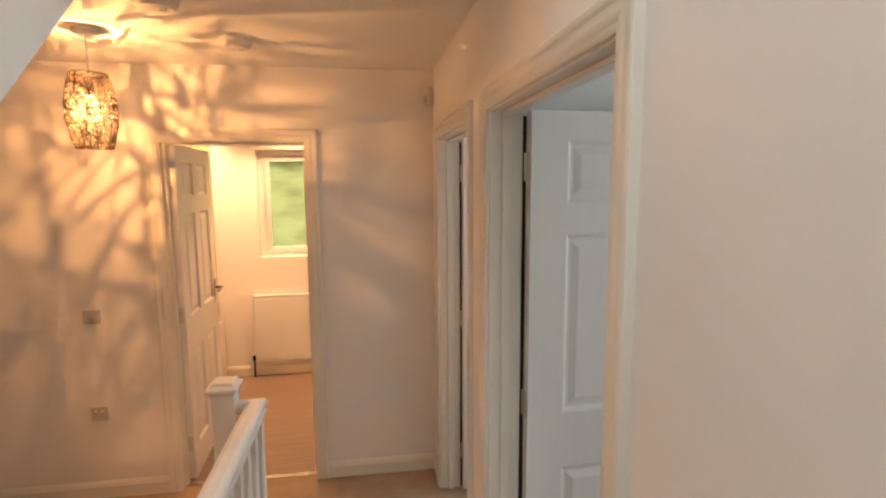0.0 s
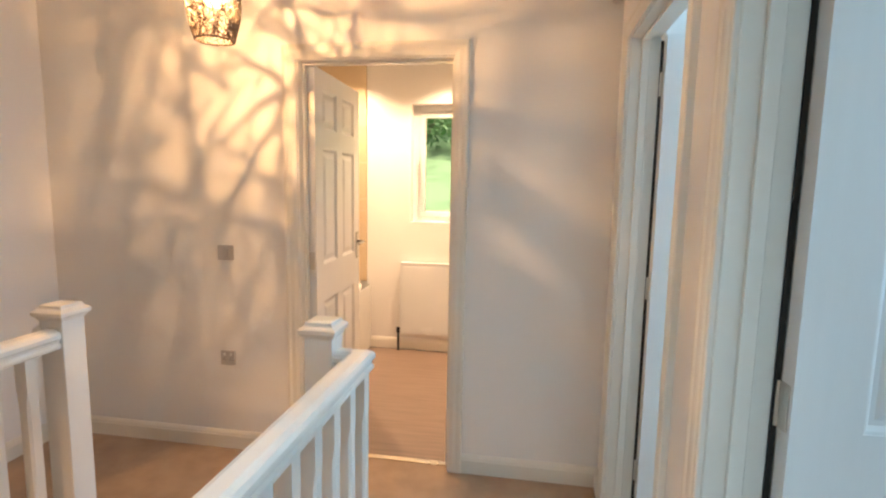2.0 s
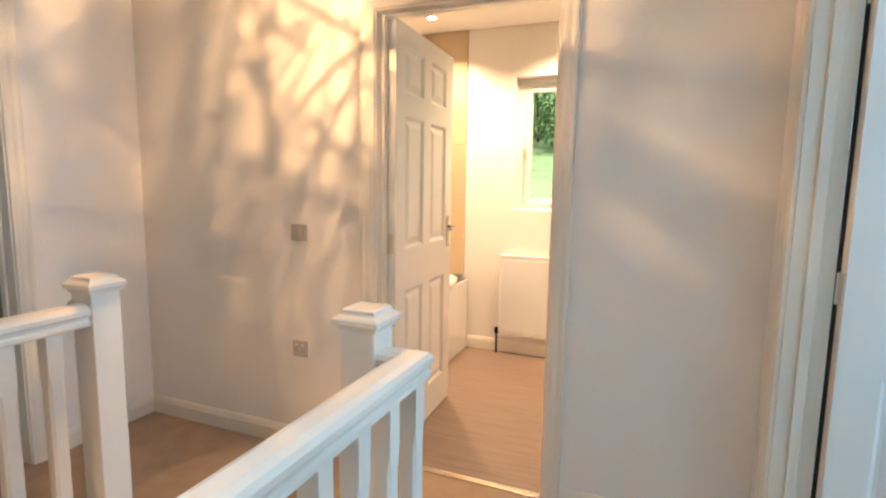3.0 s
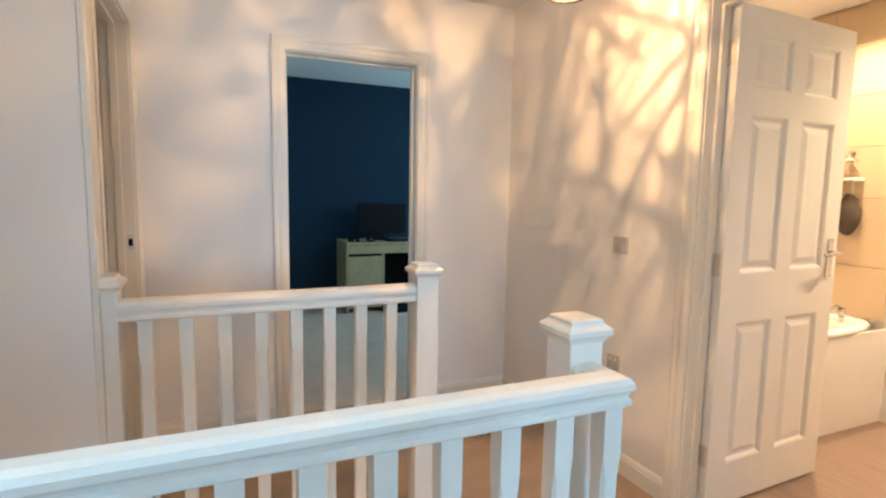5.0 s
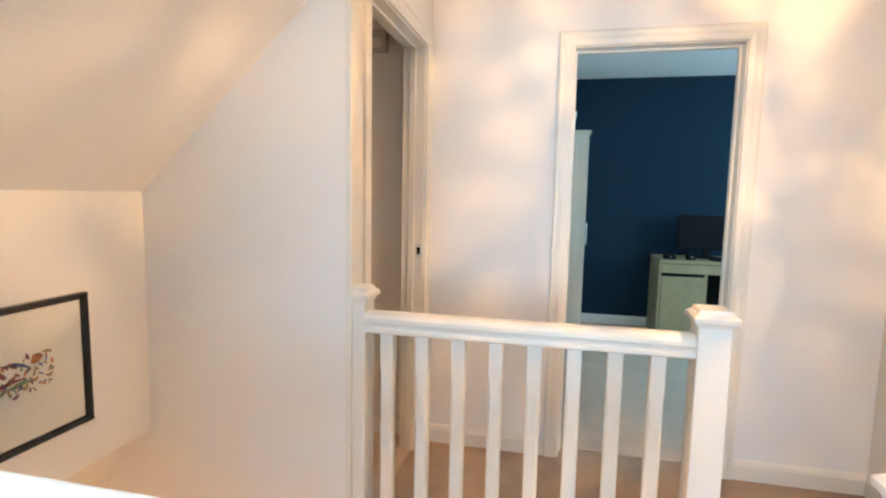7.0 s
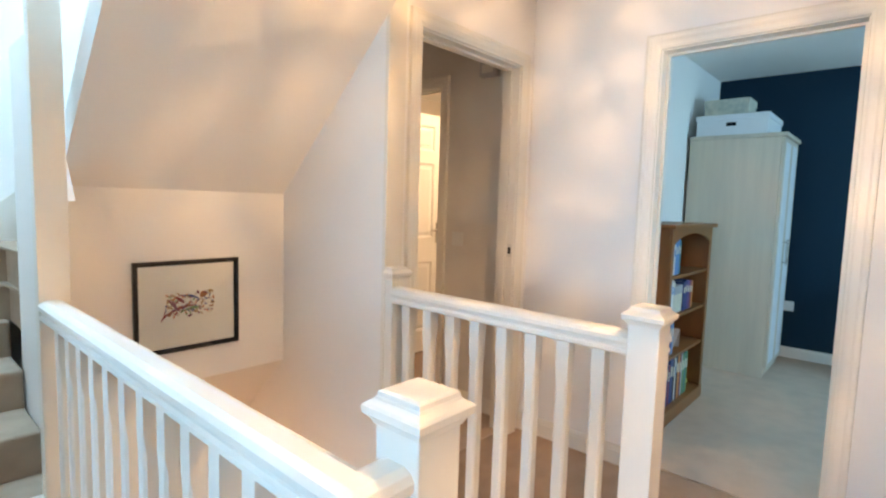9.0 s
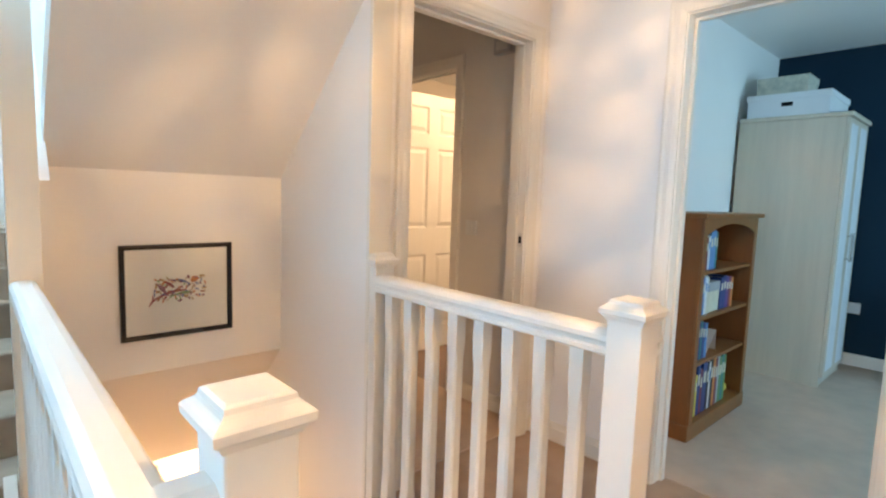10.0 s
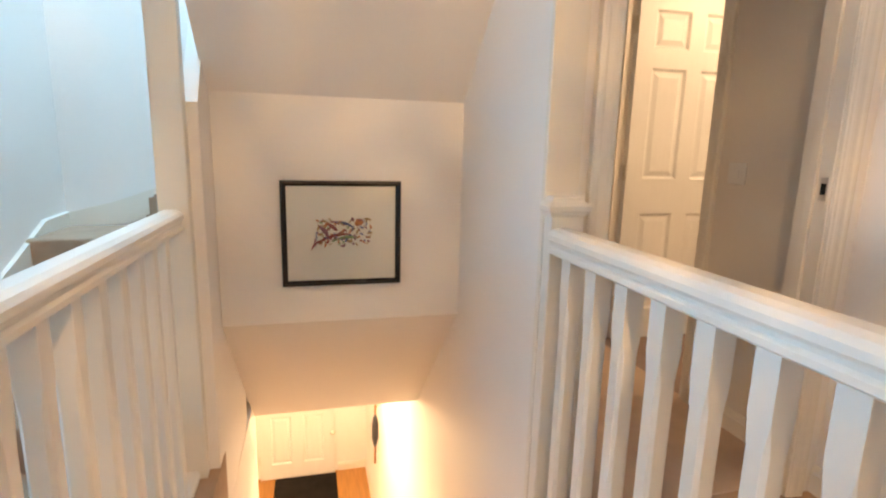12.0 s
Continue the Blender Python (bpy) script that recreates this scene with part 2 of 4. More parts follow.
def panel_door(name, label, width, height, m, handle_side=1, handle=True, mat=None):
    """Six-panel moulded door: hinge edge on the local origin, leaf along +x, 40 mm thick along y."""
    mat = mat or DOORPAINT
    root = thing(name, (0, 0, 0), label, "door", kind="structure")
    t = 0.040
    bm = bmesh.new()
    st, mull = (0.105, 0.095) if width < 0.8 else (0.125, 0.130)
    cols = [(st, (width - mull) / 2), ((width + mull) / 2, width - st)]
    rows = [(0.18, 0.765), (0.965, 1.58), (1.68, 1.885)]
    xs = [0, cols[0][0], cols[0][1], cols[1][0], cols[1][1], width]
    zs = [0, rows[0][0], rows[0][1], rows[1][0], rows[1][1], rows[2][0], rows[2][1], height]
    for i in range(5):
        for j in range(7):
            hole = i in (1, 3) and j in (1, 3, 5)
            if not hole:
                box(bm, xs[i], xs[i + 1], 0, t, zs[j], zs[j + 1])
    bmesh.ops.remove_doubles(bm, verts=bm.verts, dist=1e-5)
    part("leaf", bm, mat, root)
    for c in cols:
        for r in rows:
            bm = bmesh.new()
            x0, x1, z0, z1 = c[0], c[1], r[0], r[1]
            for side in (1, -1):
                def ring(inset, depth):
                    y = depth if side == -1 else t - depth
                    return [(x0 + inset, y, z0 + inset), (x1 - inset, y, z0 + inset), (x1 - inset, y, z1 - inset), (x0 + inset, y, z1 - inset)]
                loft(bm, [ring(-0.001, 0.001), ring(0.006, 0.004), ring(0.014, 0.013), ring(0.024, 0.013), ring(0.046, 0.005), ring(0.050, 0.004)], cap=False)
                bm.faces.new([bm.verts.new(p) for p in ring(0.050, 0.004)])
            bmesh.ops.remove_doubles(bm, verts=bm.verts, dist=1e-5)
            part("panel", bm, mat, root)
    for z in (0.22, 1.0, height - 0.175):
        bm = bmesh.new()
        rod(bm, (-0.004, t + 0.004, z - 0.045), (-0.004, t + 0.004, z + 0.045), 0.006, 8)
        box(bm, -0.0035, -0.0005, 0.008, t + 0.002, z - 0.045, z + 0.045)
        for k in (-0.028, 0, 0.028):
            box(bm, -0.0040, -0.003, 0.018, 0.026, z + k - 0.004, z + k + 0.004)
        part("hinge", bm, HINGE, root, "satin steel butt hinge")
    if handle:
        for s, y in ((1, t), (-1, 0.0)):
            bm = bmesh.new()
            x = width - 0.055
            box(bm, x - 0.020, x + 0.020, y, y + s * 0.008, 0.92, 1.09, bevel=0.003)
            plate = part("handle", bm, CHROME, root, "chrome lever handle on plate")
            bm = bmesh.new()
            pts = [Vector((x, y + s * 0.006, 1.03)), Vector((x, y + s * 0.040, 1.03)), Vector((x - 0.010, y + s * 0.050, 1.03)), Vector((x - 0.06, y + s * 0.052, 1.030)), Vector((x - 0.115, y + s * 0.050, 1.026))]
            tube(bm, pts, 0.009, 8)
            part("lever", bm, CHROME, plate, smooth=True)
    root.matrix_world = m
    return root


def baseboard(name, pts, face):
    """Moulded skirting along a run of two points; face: unit normal into the room."""
    (ax, ay), (bx, by) = pts
    prof = [(0, 0), (0.015, 0), (0.015, 0.068), (0.012, 0.074), (0.012, 0.079), (0.008, 0.087), (0.004, 0.094), (0, 0.096)]
    rings = [[(px + face[0] * d, py + face[1] * d, z + 0.001) for d, z in prof] for px, py in ((ax, ay), (bx, by))]
    return structure(name, loft(bmesh.new(), rings), GLOSS, "white gloss moulded skirting board along the wall", "skirting")

# ---------------------------------------------------------------- the plan
XW, XE, YN = -2.298, 0.60, 3.00          # landing: west, east and north wall faces
XS0, XS1 = -1.235, -0.335               # stairwell: west and east faces
YA = 0.970                               # wall at the south end of the landing's west arm
YP = 0.236                              # wall with the picture
YV = -0.95                              # south wall of the winding stair
ZC, ZB = 2.39, -2.67                    # landing ceiling, ground floor
BATH = (-0.884, -0.119)                 # bathroom doorway, along x
ROOM_A = (0.785, 1.650)                 # near east doorway, along y
ROOM_B = (1.960, 2.777)                 # far east doorway, along y
BED = (1.648, 2.382)                    # bedroom doorway, along y
LOBBY = (-2.177, -1.427)                # lobby doorway, along x
SHOWER = (-0.49, 0.29)                  # doorway in the lobby's west wall, along y
HEAD = 1.993
YL = 1.995                              # landing edge at the top of the lower stairs

# floors
floor = thing("floor", (0, 0, 0), "beige carpeted landing floor", "floor", kind="structure")
for x0, x1, y0, y1 in ((XW - 0.105, XE + 0.11, YL, YN + 0.05), (XW - 0.105, XS0 - 0.02, YA - 0.05, YL), (XS1 - 0.0, XE + 0.112, 0.318, YL)):
    part("carpet", boxed(x0, x1, y0, y1, -0.24, 0.0), CARPET, floor)
structure("floor_bathroom", boxed(-2.3, 0.9, YN + 0.05, 5.2, -0.2, 0.0), VINYL, "reddish brown wood-look vinyl bathroom floor", "floor")
structure("floor_bedroom", boxed(-5.39, XW - 0.105, 1.0, 5.2, -0.2, 0.004), GREYCARPET, "grey carpet on the bedroom floor", "floor")
structure("floor_lobby", boxed(XW - 0.03, XS0 - 0.05, -1.6, YA - 0.05, -0.2, 0.006), GREYCARPET, "grey-brown carpet on the lobby floor", "floor")
structure("floor_shower_room", boxed(-4.4, XW - 0.03, -1.6, 0.98, -0.2, 0.0), VINYL, "brown wood-look floor of the shower room", "floor")
structure("floor_east_rooms", boxed(XE + 0.11, 3.3, -0.6, 3.4, -0.2, 0.002), CARPET, "beige carpet in the east rooms", "floor")
structure("floor_hall", boxed(-1.4, 1.4, -3.7, 2.2, ZB - 0.2, ZB), OAKFLOOR, "orange oak laminate hall floor", "floor")

# walls
wall_y("wall_north", YN, YN + 0.10, XW - 0.11, XE + 0.11, -0.2, 2.6, PLASTER, "white painted wall with the bathroom doorway", [(*BATH, -0.2, HEAD)])
wall_x("wall_east", XE, XE + 0.11, YV - 0.1, YN, -0.2, 4.7, PLASTER, "white painted wall with two bedroom doorways", [(*ROOM_A, -0.2, HEAD), (*ROOM_B, -0.2, HEAD)])
wall_x("wall_west", XW - 0.11, XW, YA - 0.11, YN, -0.2, 2.6, PLASTER, "white painted wall with the bedroom doorway", [(*BED, -0.2, HEAD)])
wall_y("wall_lobby", YA - 0.11, YA, XW, XS0, -0.2, 2.6, PLASTER, "white painted wall with the lobby doorway", [(*LOBBY, -0.2, HEAD)])
wall_x("wall_stairwell_west", XS0 - 0.12, XS0, -3.7, YA - 0.11, ZB, 4.7, PLASTER, "tall white wall beside the stairs")
wall_x("wall_stairwell_west_lower", XS0 - 0.12, XS0 - 0.02, YA - 0.11, 2.1, ZB, -0.24, PLASTER, "white wall below the landing edge")
wall_x("wall_stairwell_east_lower", XS1, XS1 + 0.10, -0.60, 2.1, ZB, -0.24, PLASTER, "white wall below the landing edge")
wall_y("wall_stairwell_north_lower", 2.0, 2.1, XS0 - 0.02, XS1, ZB, -0.24, PLASTER, "white wall under the landing")
bm = boxed(-0.300, -0.212, 0.420, 0.470, -0.24, 4.7, bevel=0.003)
structure("stair_post", bm, GLOSS, "white painted post beside the winding stair", "post")
structure("trim_landing_corner", boxed(XS0 - 0.092, XS0 + 0.002, YA + 0.0005, YA + 0.020, -0.24, ZC - 0.002, bevel=0.003), GLOSS, "white gloss corner board above the balustrade", "trim")
bm = bmesh.new()
prof = [(0.420, -0.24), (0.420, 1.24), (YP, 1.50), (-0.02, 1.86), (-0.30, 1.86), (-0.30, -0.20), (-0.20, -0.24)]
loft(bm, [[(x, y, z) for y, z in prof] for x in (XS1 + 0.002, XS1 + 0.05)])
structure("wall_partition", bm, PLASTER, "white partition beside the winding stair", "wall")
wall_y("wall_picture", YP - 0.10, YP, XS0, XS1, 0.455, 1.291, PLASTER, "white wall above the stairs where the picture hangs")
wall_y("wall_attic_south", YV - 0.1, YV, XS0 - 0.12, XE, -0.24, 4.7, PLASTER, "white wall of the winding stair")
wall_y("wall_attic_north", 1.52, 1.62, XS0, XE, 2.60, 4.7, PLASTER, "white wall above the landing")

# sloping undersides of the upper stairs
SL = 0.94
bm = bmesh.new()
y1 = YP + (ZC + 0.5 - 1.291) / SL
ys = [YP, 0.64, 0.95, y1]
prof = [(y, 1.291 + (y - YP) * SL) for y in ys] + [(y, 1.44 + (y - YP) * SL) for y in reversed(ys)] + [(YP - 0.1, 1.36), (YP - 0.1, 1.291)]
loft(bm, [[(XS0, y, z) for y, z in prof], [(XS1 + 0.008, y, z) for y, z in prof]])
structure("stair_soffit", bm, PLASTER, "sloping white underside of the upper stairs", "ceiling")
bm = bmesh.new()
prof = [(0.95, 1.40 + (0.95 - YP) * SL), (y1, ZC + 0.60), (y1, 4.7), (0.95, 4.7)]
loft(bm, [[(x, y, z) for y, z in prof] for x in (-0.385, XS1 - 0.002)])
structure("wall_upper_stair_side", bm, PLASTER, "white side wall of the upper stairs", "wall")
bm = bmesh.new()
prof = [(YP, 0.455), (YP - 0.1, 0.455), (YP - 0.1, 0.57), (-0.67, -0.20), (-0.67, -0.325), (-0.55, -0.325)]
loft(bm, [[(x, y, z) for y, z in prof] for x in (XS0, XS1)])
structure("stair_soffit_lower", bm, PLASTER, "sloping plaster underside above the lower stairs", "ceiling")

# ceilings
structure("ceiling_landing_west", boxed(XW, XS0, YA, YN, ZC, 2.6), CEILING, "white landing ceiling", "ceiling")
structure("ceiling_landing_middle", boxed(XS0, XE, 1.42, YN, ZC, 2.6), CEILING, "white landing ceiling", "ceiling")
structure("ceiling_landing_east", boxed(XS1 - 0.002, XE, 0.95, 1.42, ZC, 2.6), CEILING, "white landing ceiling", "ceiling")
structure("ceiling_attic", boxed(XS0 - 0.12, XE + 0.11, YV - 0.1, 1.62, 4.7, 4.8), CEILING, "white attic ceiling", "ceiling")
structure("ceiling_bathroom", boxed(-2.3, 0.9, YN + 0.10, 5.2, 2.42, 2.55), CEILING, "white bathroom ceiling with downlights", "ceiling")
structure("ceiling_bedroom", boxed(-5.39, XW - 0.11, 1.0, 5.2, 2.472, 2.58), CEILING, "white bedroom ceiling", "ceiling")
structure("ceiling_lobby", boxed(-4.4, XS0 - 0.12, -1.7, YA - 0.11, 2.42, 2.55), CEILING, "white lobby ceiling", "ceiling")
structure("ceiling_east_rooms", boxed(XE + 0.11, 3.3, -0.6, 3.4, 2.42, 2.55), CEILING, "white ceiling of the east rooms", "ceiling")
structure("ceiling_hall", boxed(-1.4, 1.4, -3.7, -0.55, -0.325, -0.2), CEILING, "white hall ceiling", "ceiling")

# bathroom shell
YB, XB = 4.825, -1.089                 # bathroom: north wall face, front of the bath
WIN = (-0.747, 0.05, 1.086, 2.064)
wall_y("wall_bathroom_north", YB, YB + 0.26, -2.4, 1.0, -0.2, 2.55, PLASTER, "cream painted bathroom wall with a window", [WIN])
wall_x("wall_bathroom_west", -2.3, -2.2, YN + 0.10, YB, -0.2, 2.55, PLASTER, "bathroom side wall")
wall_x("wall_bathroom_east", 0.8, 0.9, YN + 0.10, YB, -0.2, 2.55, PLASTER, "cream bathroom side wall")
# bedroom shell
wall_x("wall_bedroom_navy", -5.39, -5.24, 1.0, 5.2, -0.2, 2.55, NAVY, "dark navy painted bedroom feature wall")
wall_y("wall_bedroom_south", 1.00, 1.15, -5.24, XW - 0.11, -0.2, 2.58, PLASTER, "white bedroom wall lit by daylight")
wall_y("wall_bedroom_north", 5.10, 5.22, -5.24, XW - 0.11, -0.2, 2.55, PLASTER, "white bedroom wall with a window", [(-4.5, -2.9, 0.95, 2.1)])
wall_x("wall_bedroom_east", XW - 0.11, XW, YN, 5.10, -0.2, 2.55, PLASTER, "white bedroom wall")
# lobby and shower room shell
wall_x("wall_lobby_west", XW - 0.11, XW - 0.02, -1.6, YA - 0.11, -0.2, 2.55, TAUPE, "taupe painted lobby wall", [(*SHOWER, -0.2, HEAD)])
wall_y("wall_lobby_south", -1.7, -1.6, -4.4, XS0 - 0.12, -0.2, 2.55, TAUPE, "taupe painted lobby end wall")
wall_x("wall_shower_room_west", -4.5, -4.4, -1.6, 1.0, -0.2, 2.55, PLASTER, "cream shower room wall")
# east rooms
wall_x("wall_east_rooms", 3.2, 3.4, -0.6, 3.4, -0.2, 2.55, PLASTER, "white outer wall with windows", [(0.35, 1.45, 1.0, 2.0), (2.3, 3.1, 1.0, 2.0)])
wall_y("wall_between_east_rooms", 1.80, 1.90, XE + 0.11, 3.2, -0.2, 2.55, PLASTER, "white wall between the east rooms")
wall_y("wall_east_rooms_south", -0.7, -0.6, XE + 0.11, 3.2, -0.2, 2.55, PLASTER, "white bedroom wall")
wall_y("wall_east_rooms_north", 3.4, 3.5, XE + 0.11, 3.2, -0.2, 2.55, PLASTER, "white bedroom wall")
# hall
wall_y("wall_hall_front", -3.62, -3.50, -1.4, 1.4, ZB, -0.2, PLASTER, "white hall wall around the front door")
wall_x("wall_hall_east", 0.55, 0.65, -3.50, 2.1, ZB, -0.24, PLASTER, "white hall wall")

# ---------------------------------------------------------------- doorways and doors


def doorway(name, label, spot_a, spot_b, inward, a, b, depth, stop_at):
    root = thing(name, (0, 0, 0), label, "door casing", kind="structure")
    casing(root, spot_a, a, b, HEAD)
    if spot_b:
        casing(root, spot_b, a, b, HEAD)
    lining(root, inward, a, b, HEAD, depth, stop_at)
    return root


doorway("door_casing_bathroom", "cream-white moulded casing round the bathroom doorway", lambda u, d, z: (u, YN - d, z), None, lambda u, d, z: (u, YN + d, z), *BATH, 0.10, 0.045)
de = doorway("door_casing_east_near", "white moulded casing round a bedroom doorway", lambda u, d, z: (XE - d, u, z), None, lambda u, d, z: (XE + d, u, z), *ROOM_A, 0.11, 0.04)
df = doorway("door_casing_east_far", "white moulded casing round a bedroom doorway", lambda u, d, z: (XE - d, u, z), None, lambda u, d, z: (XE + d, u, z), *ROOM_B, 0.11, 0.04)
doorway("door_casing_bedroom", "cream-white moulded casing round the open bedroom doorway", lambda u, d, z: (XW + d, u, z), None, lambda u, d, z: (XW - d, u, z), *BED, 0.11, 0.055)
dl = doorway("door_casing_lobby", "cream-white moulded casing round the lobby doorway", lambda u, d, z: (u, YA + d, z), None, lambda u, d, z: (u, YA - d, z), *LOBBY, 0.11, 0.045)
doorway("door_casing_shower_room", "white moulded casing round the shower room doorway", lambda u, d, z: (XW - 0.02 + d, u, z), None, lambda u, d, z: (XW - 0.02 - d, u, z), *SHOWER, 0.09, 0.035)
# dark strips stand in for the shade in the hinge-side gaps
for casing_root, y_end in ((de, ROOM_A[1]), (df, ROOM_B[1])):
    part("hinge_gap_shade", boxed(XE + 0.110, XE + 0.1205, y_end - 0.0115, y_end - 0.0062, 0.012, HEAD - 0.02), GAP, casing_root, "dark strip for the shade in the hinge-side gap")
part("latch_hole", boxed(LOBBY[0] + 0.008, LOBBY[0] + 0.0086, YA - 0.031, YA - 0.014, 1.008, 1.042), DARK, dl, "dark latch hole")
part("strike_plate", boxed(LOBBY[0] + 0.006, LOBBY[0] + 0.008, YA - 0.035, YA - 0.010, 0.99, 1.06), HINGE, dl, "steel strike plate")

panel_door("door_bathroom", "white six-panel bathroom door standing open", 0.750, 1.975, pose(BATH[0] + 0.008, YN + 0.095, 0.012, 0, 0, 92) @ pose(0, -0.040, 0))
panel_door("door_east_near", "white six-panel bedroom door standing open", 0.885, 1.975, pose(XE + 0.122, ROOM_A[1] - 0.006, 0.012, 0, 0, 3) @ Matrix.Translation((0, -0.046, 0)))
panel_door("door_east_far", "white six-panel bedroom door standing open", 0.755, 1.975, pose(XE + 0.120, ROOM_B[1] - 0.006, 0.012, 0, 0, 3) @ Matrix.Translation((0, -0.046, 0)))
panel_door("door_shower_room", "white six-panel shower room door standing open", 0.755, 1.975, pose(XW - 0.11, SHOWER[0] + 0.050, 0.012, 0, 0, 180) )
front = panel_door("door_front", "white six-panel front door seen down the stairs", 0.83, 2.02, pose(-0.030, -3.49, ZB + 0.01, 0, 0, 180) @ Matrix.Translation((0, -0.041, 0)))

bm = rod(bmesh.new(), (-0.841, -3.492, -2.150), (-0.841, -3.462, -2.150), 0.012)
lathe(bm, [(0.0, 0.0), (0.026, 0.0), (0.030, 0.012), (0.024, 0.026), (0.0, 0.030)], (0, 0, 0), 14)
bm.verts.ensure_lookup_table()
for v in bm.verts[-70:]:
    v.co = Vector((v.co.x - 0.841, v.co.z - 3.466, v.co.y - 2.150))
bm.transform(front.matrix_world.inverted())
part("door_knob", bm, HINGE, front, "dull steel door knob", smooth=True)

# metal threshold strips
STRIPMAT = material("brass_strip", (0.70, 0.62, 0.50), 0.25, metal=1.0, vary=0.05, fine=150, bump=0.02)
structure("threshold_bathroom", boxed(BATH[0] + 0.006, BATH[1] - 0.006, YN + 0.035, YN + 0.070, -0.01, 0.006, bevel=0.003), STRIPMAT, "metal threshold strip in the bathroom doorway", "threshold")
structure("threshold_bedroom", boxed(XW - 0.125, XW - 0.095, BED[0] + 0.006, BED[1] - 0.006, -0.01, 0.007, bevel=0.003), GREYCARPET, "carpet seam in the bedroom doorway", "threshold")

# skirting boards
CW = 0.068
for nm, pts, face in (
        ("baseboard_north_a", ((XW, YN), (BATH[0] - CW, YN)), (0, -1)), ("baseboard_north_b", ((BATH[1] + CW, YN), (XE, YN)), (0, -1)),
        ("baseboard_west_a", ((XW, BED[1] + CW), (XW, YN)), (1, 0)), ("baseboard_west_b", ((XW, YA), (XW, BED[0] - CW)), (1, 0)),
        ("baseboard_east_a", ((XE, ROOM_B[1] + CW), (XE, YN)), (-1, 0)), ("baseboard_east_b", ((XE, ROOM_A[1] + CW), (XE, ROOM_B[0] - CW)), (-1, 0)),
        ("baseboard_lobby_end", ((LOBBY[1] + CW, YA), (XS0 - 0.05, YA)), (0, 1)), ("baseboard_lobby_west", ((XW - 0.02, SHOWER[1] + CW), (XW - 0.02, YA - 0.11)), (1, 0)),
        ("baseboard_bathroom", ((XB, YB), (0.8, YB)), (0, -1)), ("baseboard_bedroom_navy", ((-5.24, 1.15), (-5.24, 5.1)), (1, 0)), ("baseboard_bedroom_south", ((-5.24, 1.15), (XW - 0.11, 1.15)), (0, 1))):
    baseboard(nm, pts, face)

# ---------------------------------------------------------------- stairs
lower = thing("stairs_lower", (0, 0, 0), "beige carpeted straight stairs going down", "stairs", kind="structure")
RISE, GOING = 0.1907, 0.225
for k in range(1, 14):
    top = -k * RISE
    yf = YL - 0.01 - (k - 1) * GOING
    part("step", boxed(XS0 + 0.03, XS1 - 0.03, yf - GOING - 0.02, yf + 0.02, top - RISE - 0.02, top, bevel=0.012), CARPET, lower)
for x0, x1 in ((XS0 - 0.0, XS0 + 0.028), (XS1 - 0.028, XS1)):
    bm = bmesh.new()
    prof = [(YL - 0.002, -0.02), (YL - 0.002, -0.30), (-0.99, -0.30 - 2.98 * RISE / GOING), (-0.99, 0.05 - 2.94 * RISE / GOING), (1.93, 0.05 - 0.02)]
    loft(bm, [[(x, y, z) for y, z in prof] for x in (x0, x1)])
    part("string", bm, GLOSS, lower, "white gloss stair string")
part("landing_nosing", boxed(XS0, XS1, YL - 0.035, YL + 0.005, -0.055, 0.003, bevel=0.012), CARPET, lower)

upper = thing("stairs_upper", (0, 0, 0), "beige carpeted winding stairs up to the attic", "stairs", kind="structure")
UR = 0.168
for k, yn in enumerate((0.315, 0.080, -0.240)):
    part("step", boxed(-0.280, XE, YV, yn, UR * k - 0.01, UR * (k + 1), bevel=0.018, seg=3), CARPET, upper)
part("quarter_landing", boxed(-0.280, XE, YV, -0.500, UR * 3 - 0.01, UR * 4, bevel=0.018, seg=3), CARPET, upper)
for k, (a, b) in enumerate((((-0.24, -0.55), (0.22, YV)), ((-0.24, -0.60), (-0.10, YV)))):
    z = UR * (5 + k)
    bm = loft(bmesh.new(), [[(x, y, zz) for x, y in (a, b, (-0.60, YV), (-0.60, 0.04), (-0.288, 0.04), (-0.288, a[1]))] for zz in (z - UR - 0.01, z)])
    bmesh.ops.bevel(bm, geom=[e for e in bm.edges if all(v.co.z > z - 0.01 for v in e.verts)], offset=0.018, segments=3, affect="EDGES")
    part("step", bm, CARPET, upper)
for k in range(2):
    part("step", boxed(XS0, -0.40 - k * 0.24, YV, YP - 0.10, UR * (6 + k), UR * (7 + k), bevel=0.015), CARPET, upper)
bm = bmesh.new()
loft(bm, [[(x, y, z) for y, z in ((0.53, 0.0), (0.53, 0.10), (0.08, 0.42), (-0.376, 0.60), (-0.68, 0.735), (YV, 0.745), (YV, 0.60), (0.10, 0.0))] for x in (XE - 0.022, XE)])
part("wall_string", bm, GLOSS, upper, "white gloss wall string")
bm = bmesh.new()
loft(bm, [[(x, y, z) for x, z in ((XE - 0.022, 0.745), (0.36, 0.80), (0.0, 0.93), (-0.60, 1.45), (-0.60, 1.0), (XE - 0.022, 0.60))] for y in (YV, YV + 0.022)])
part("wall_string", bm, GLOSS, upper, "white gloss wall string")
loft_b = loft(bmesh.new(), [[(x, y, z) for y, z in ((0.472, 0.001), (0.60, 0.001), (0.60, 0.14), (0.472, 0.27))] for x in (-0.205, -0.170)])
part("outer_string", loft_b, GLOSS, upper, "white gloss outer string")

# ---------------------------------------------------------------- balustrades


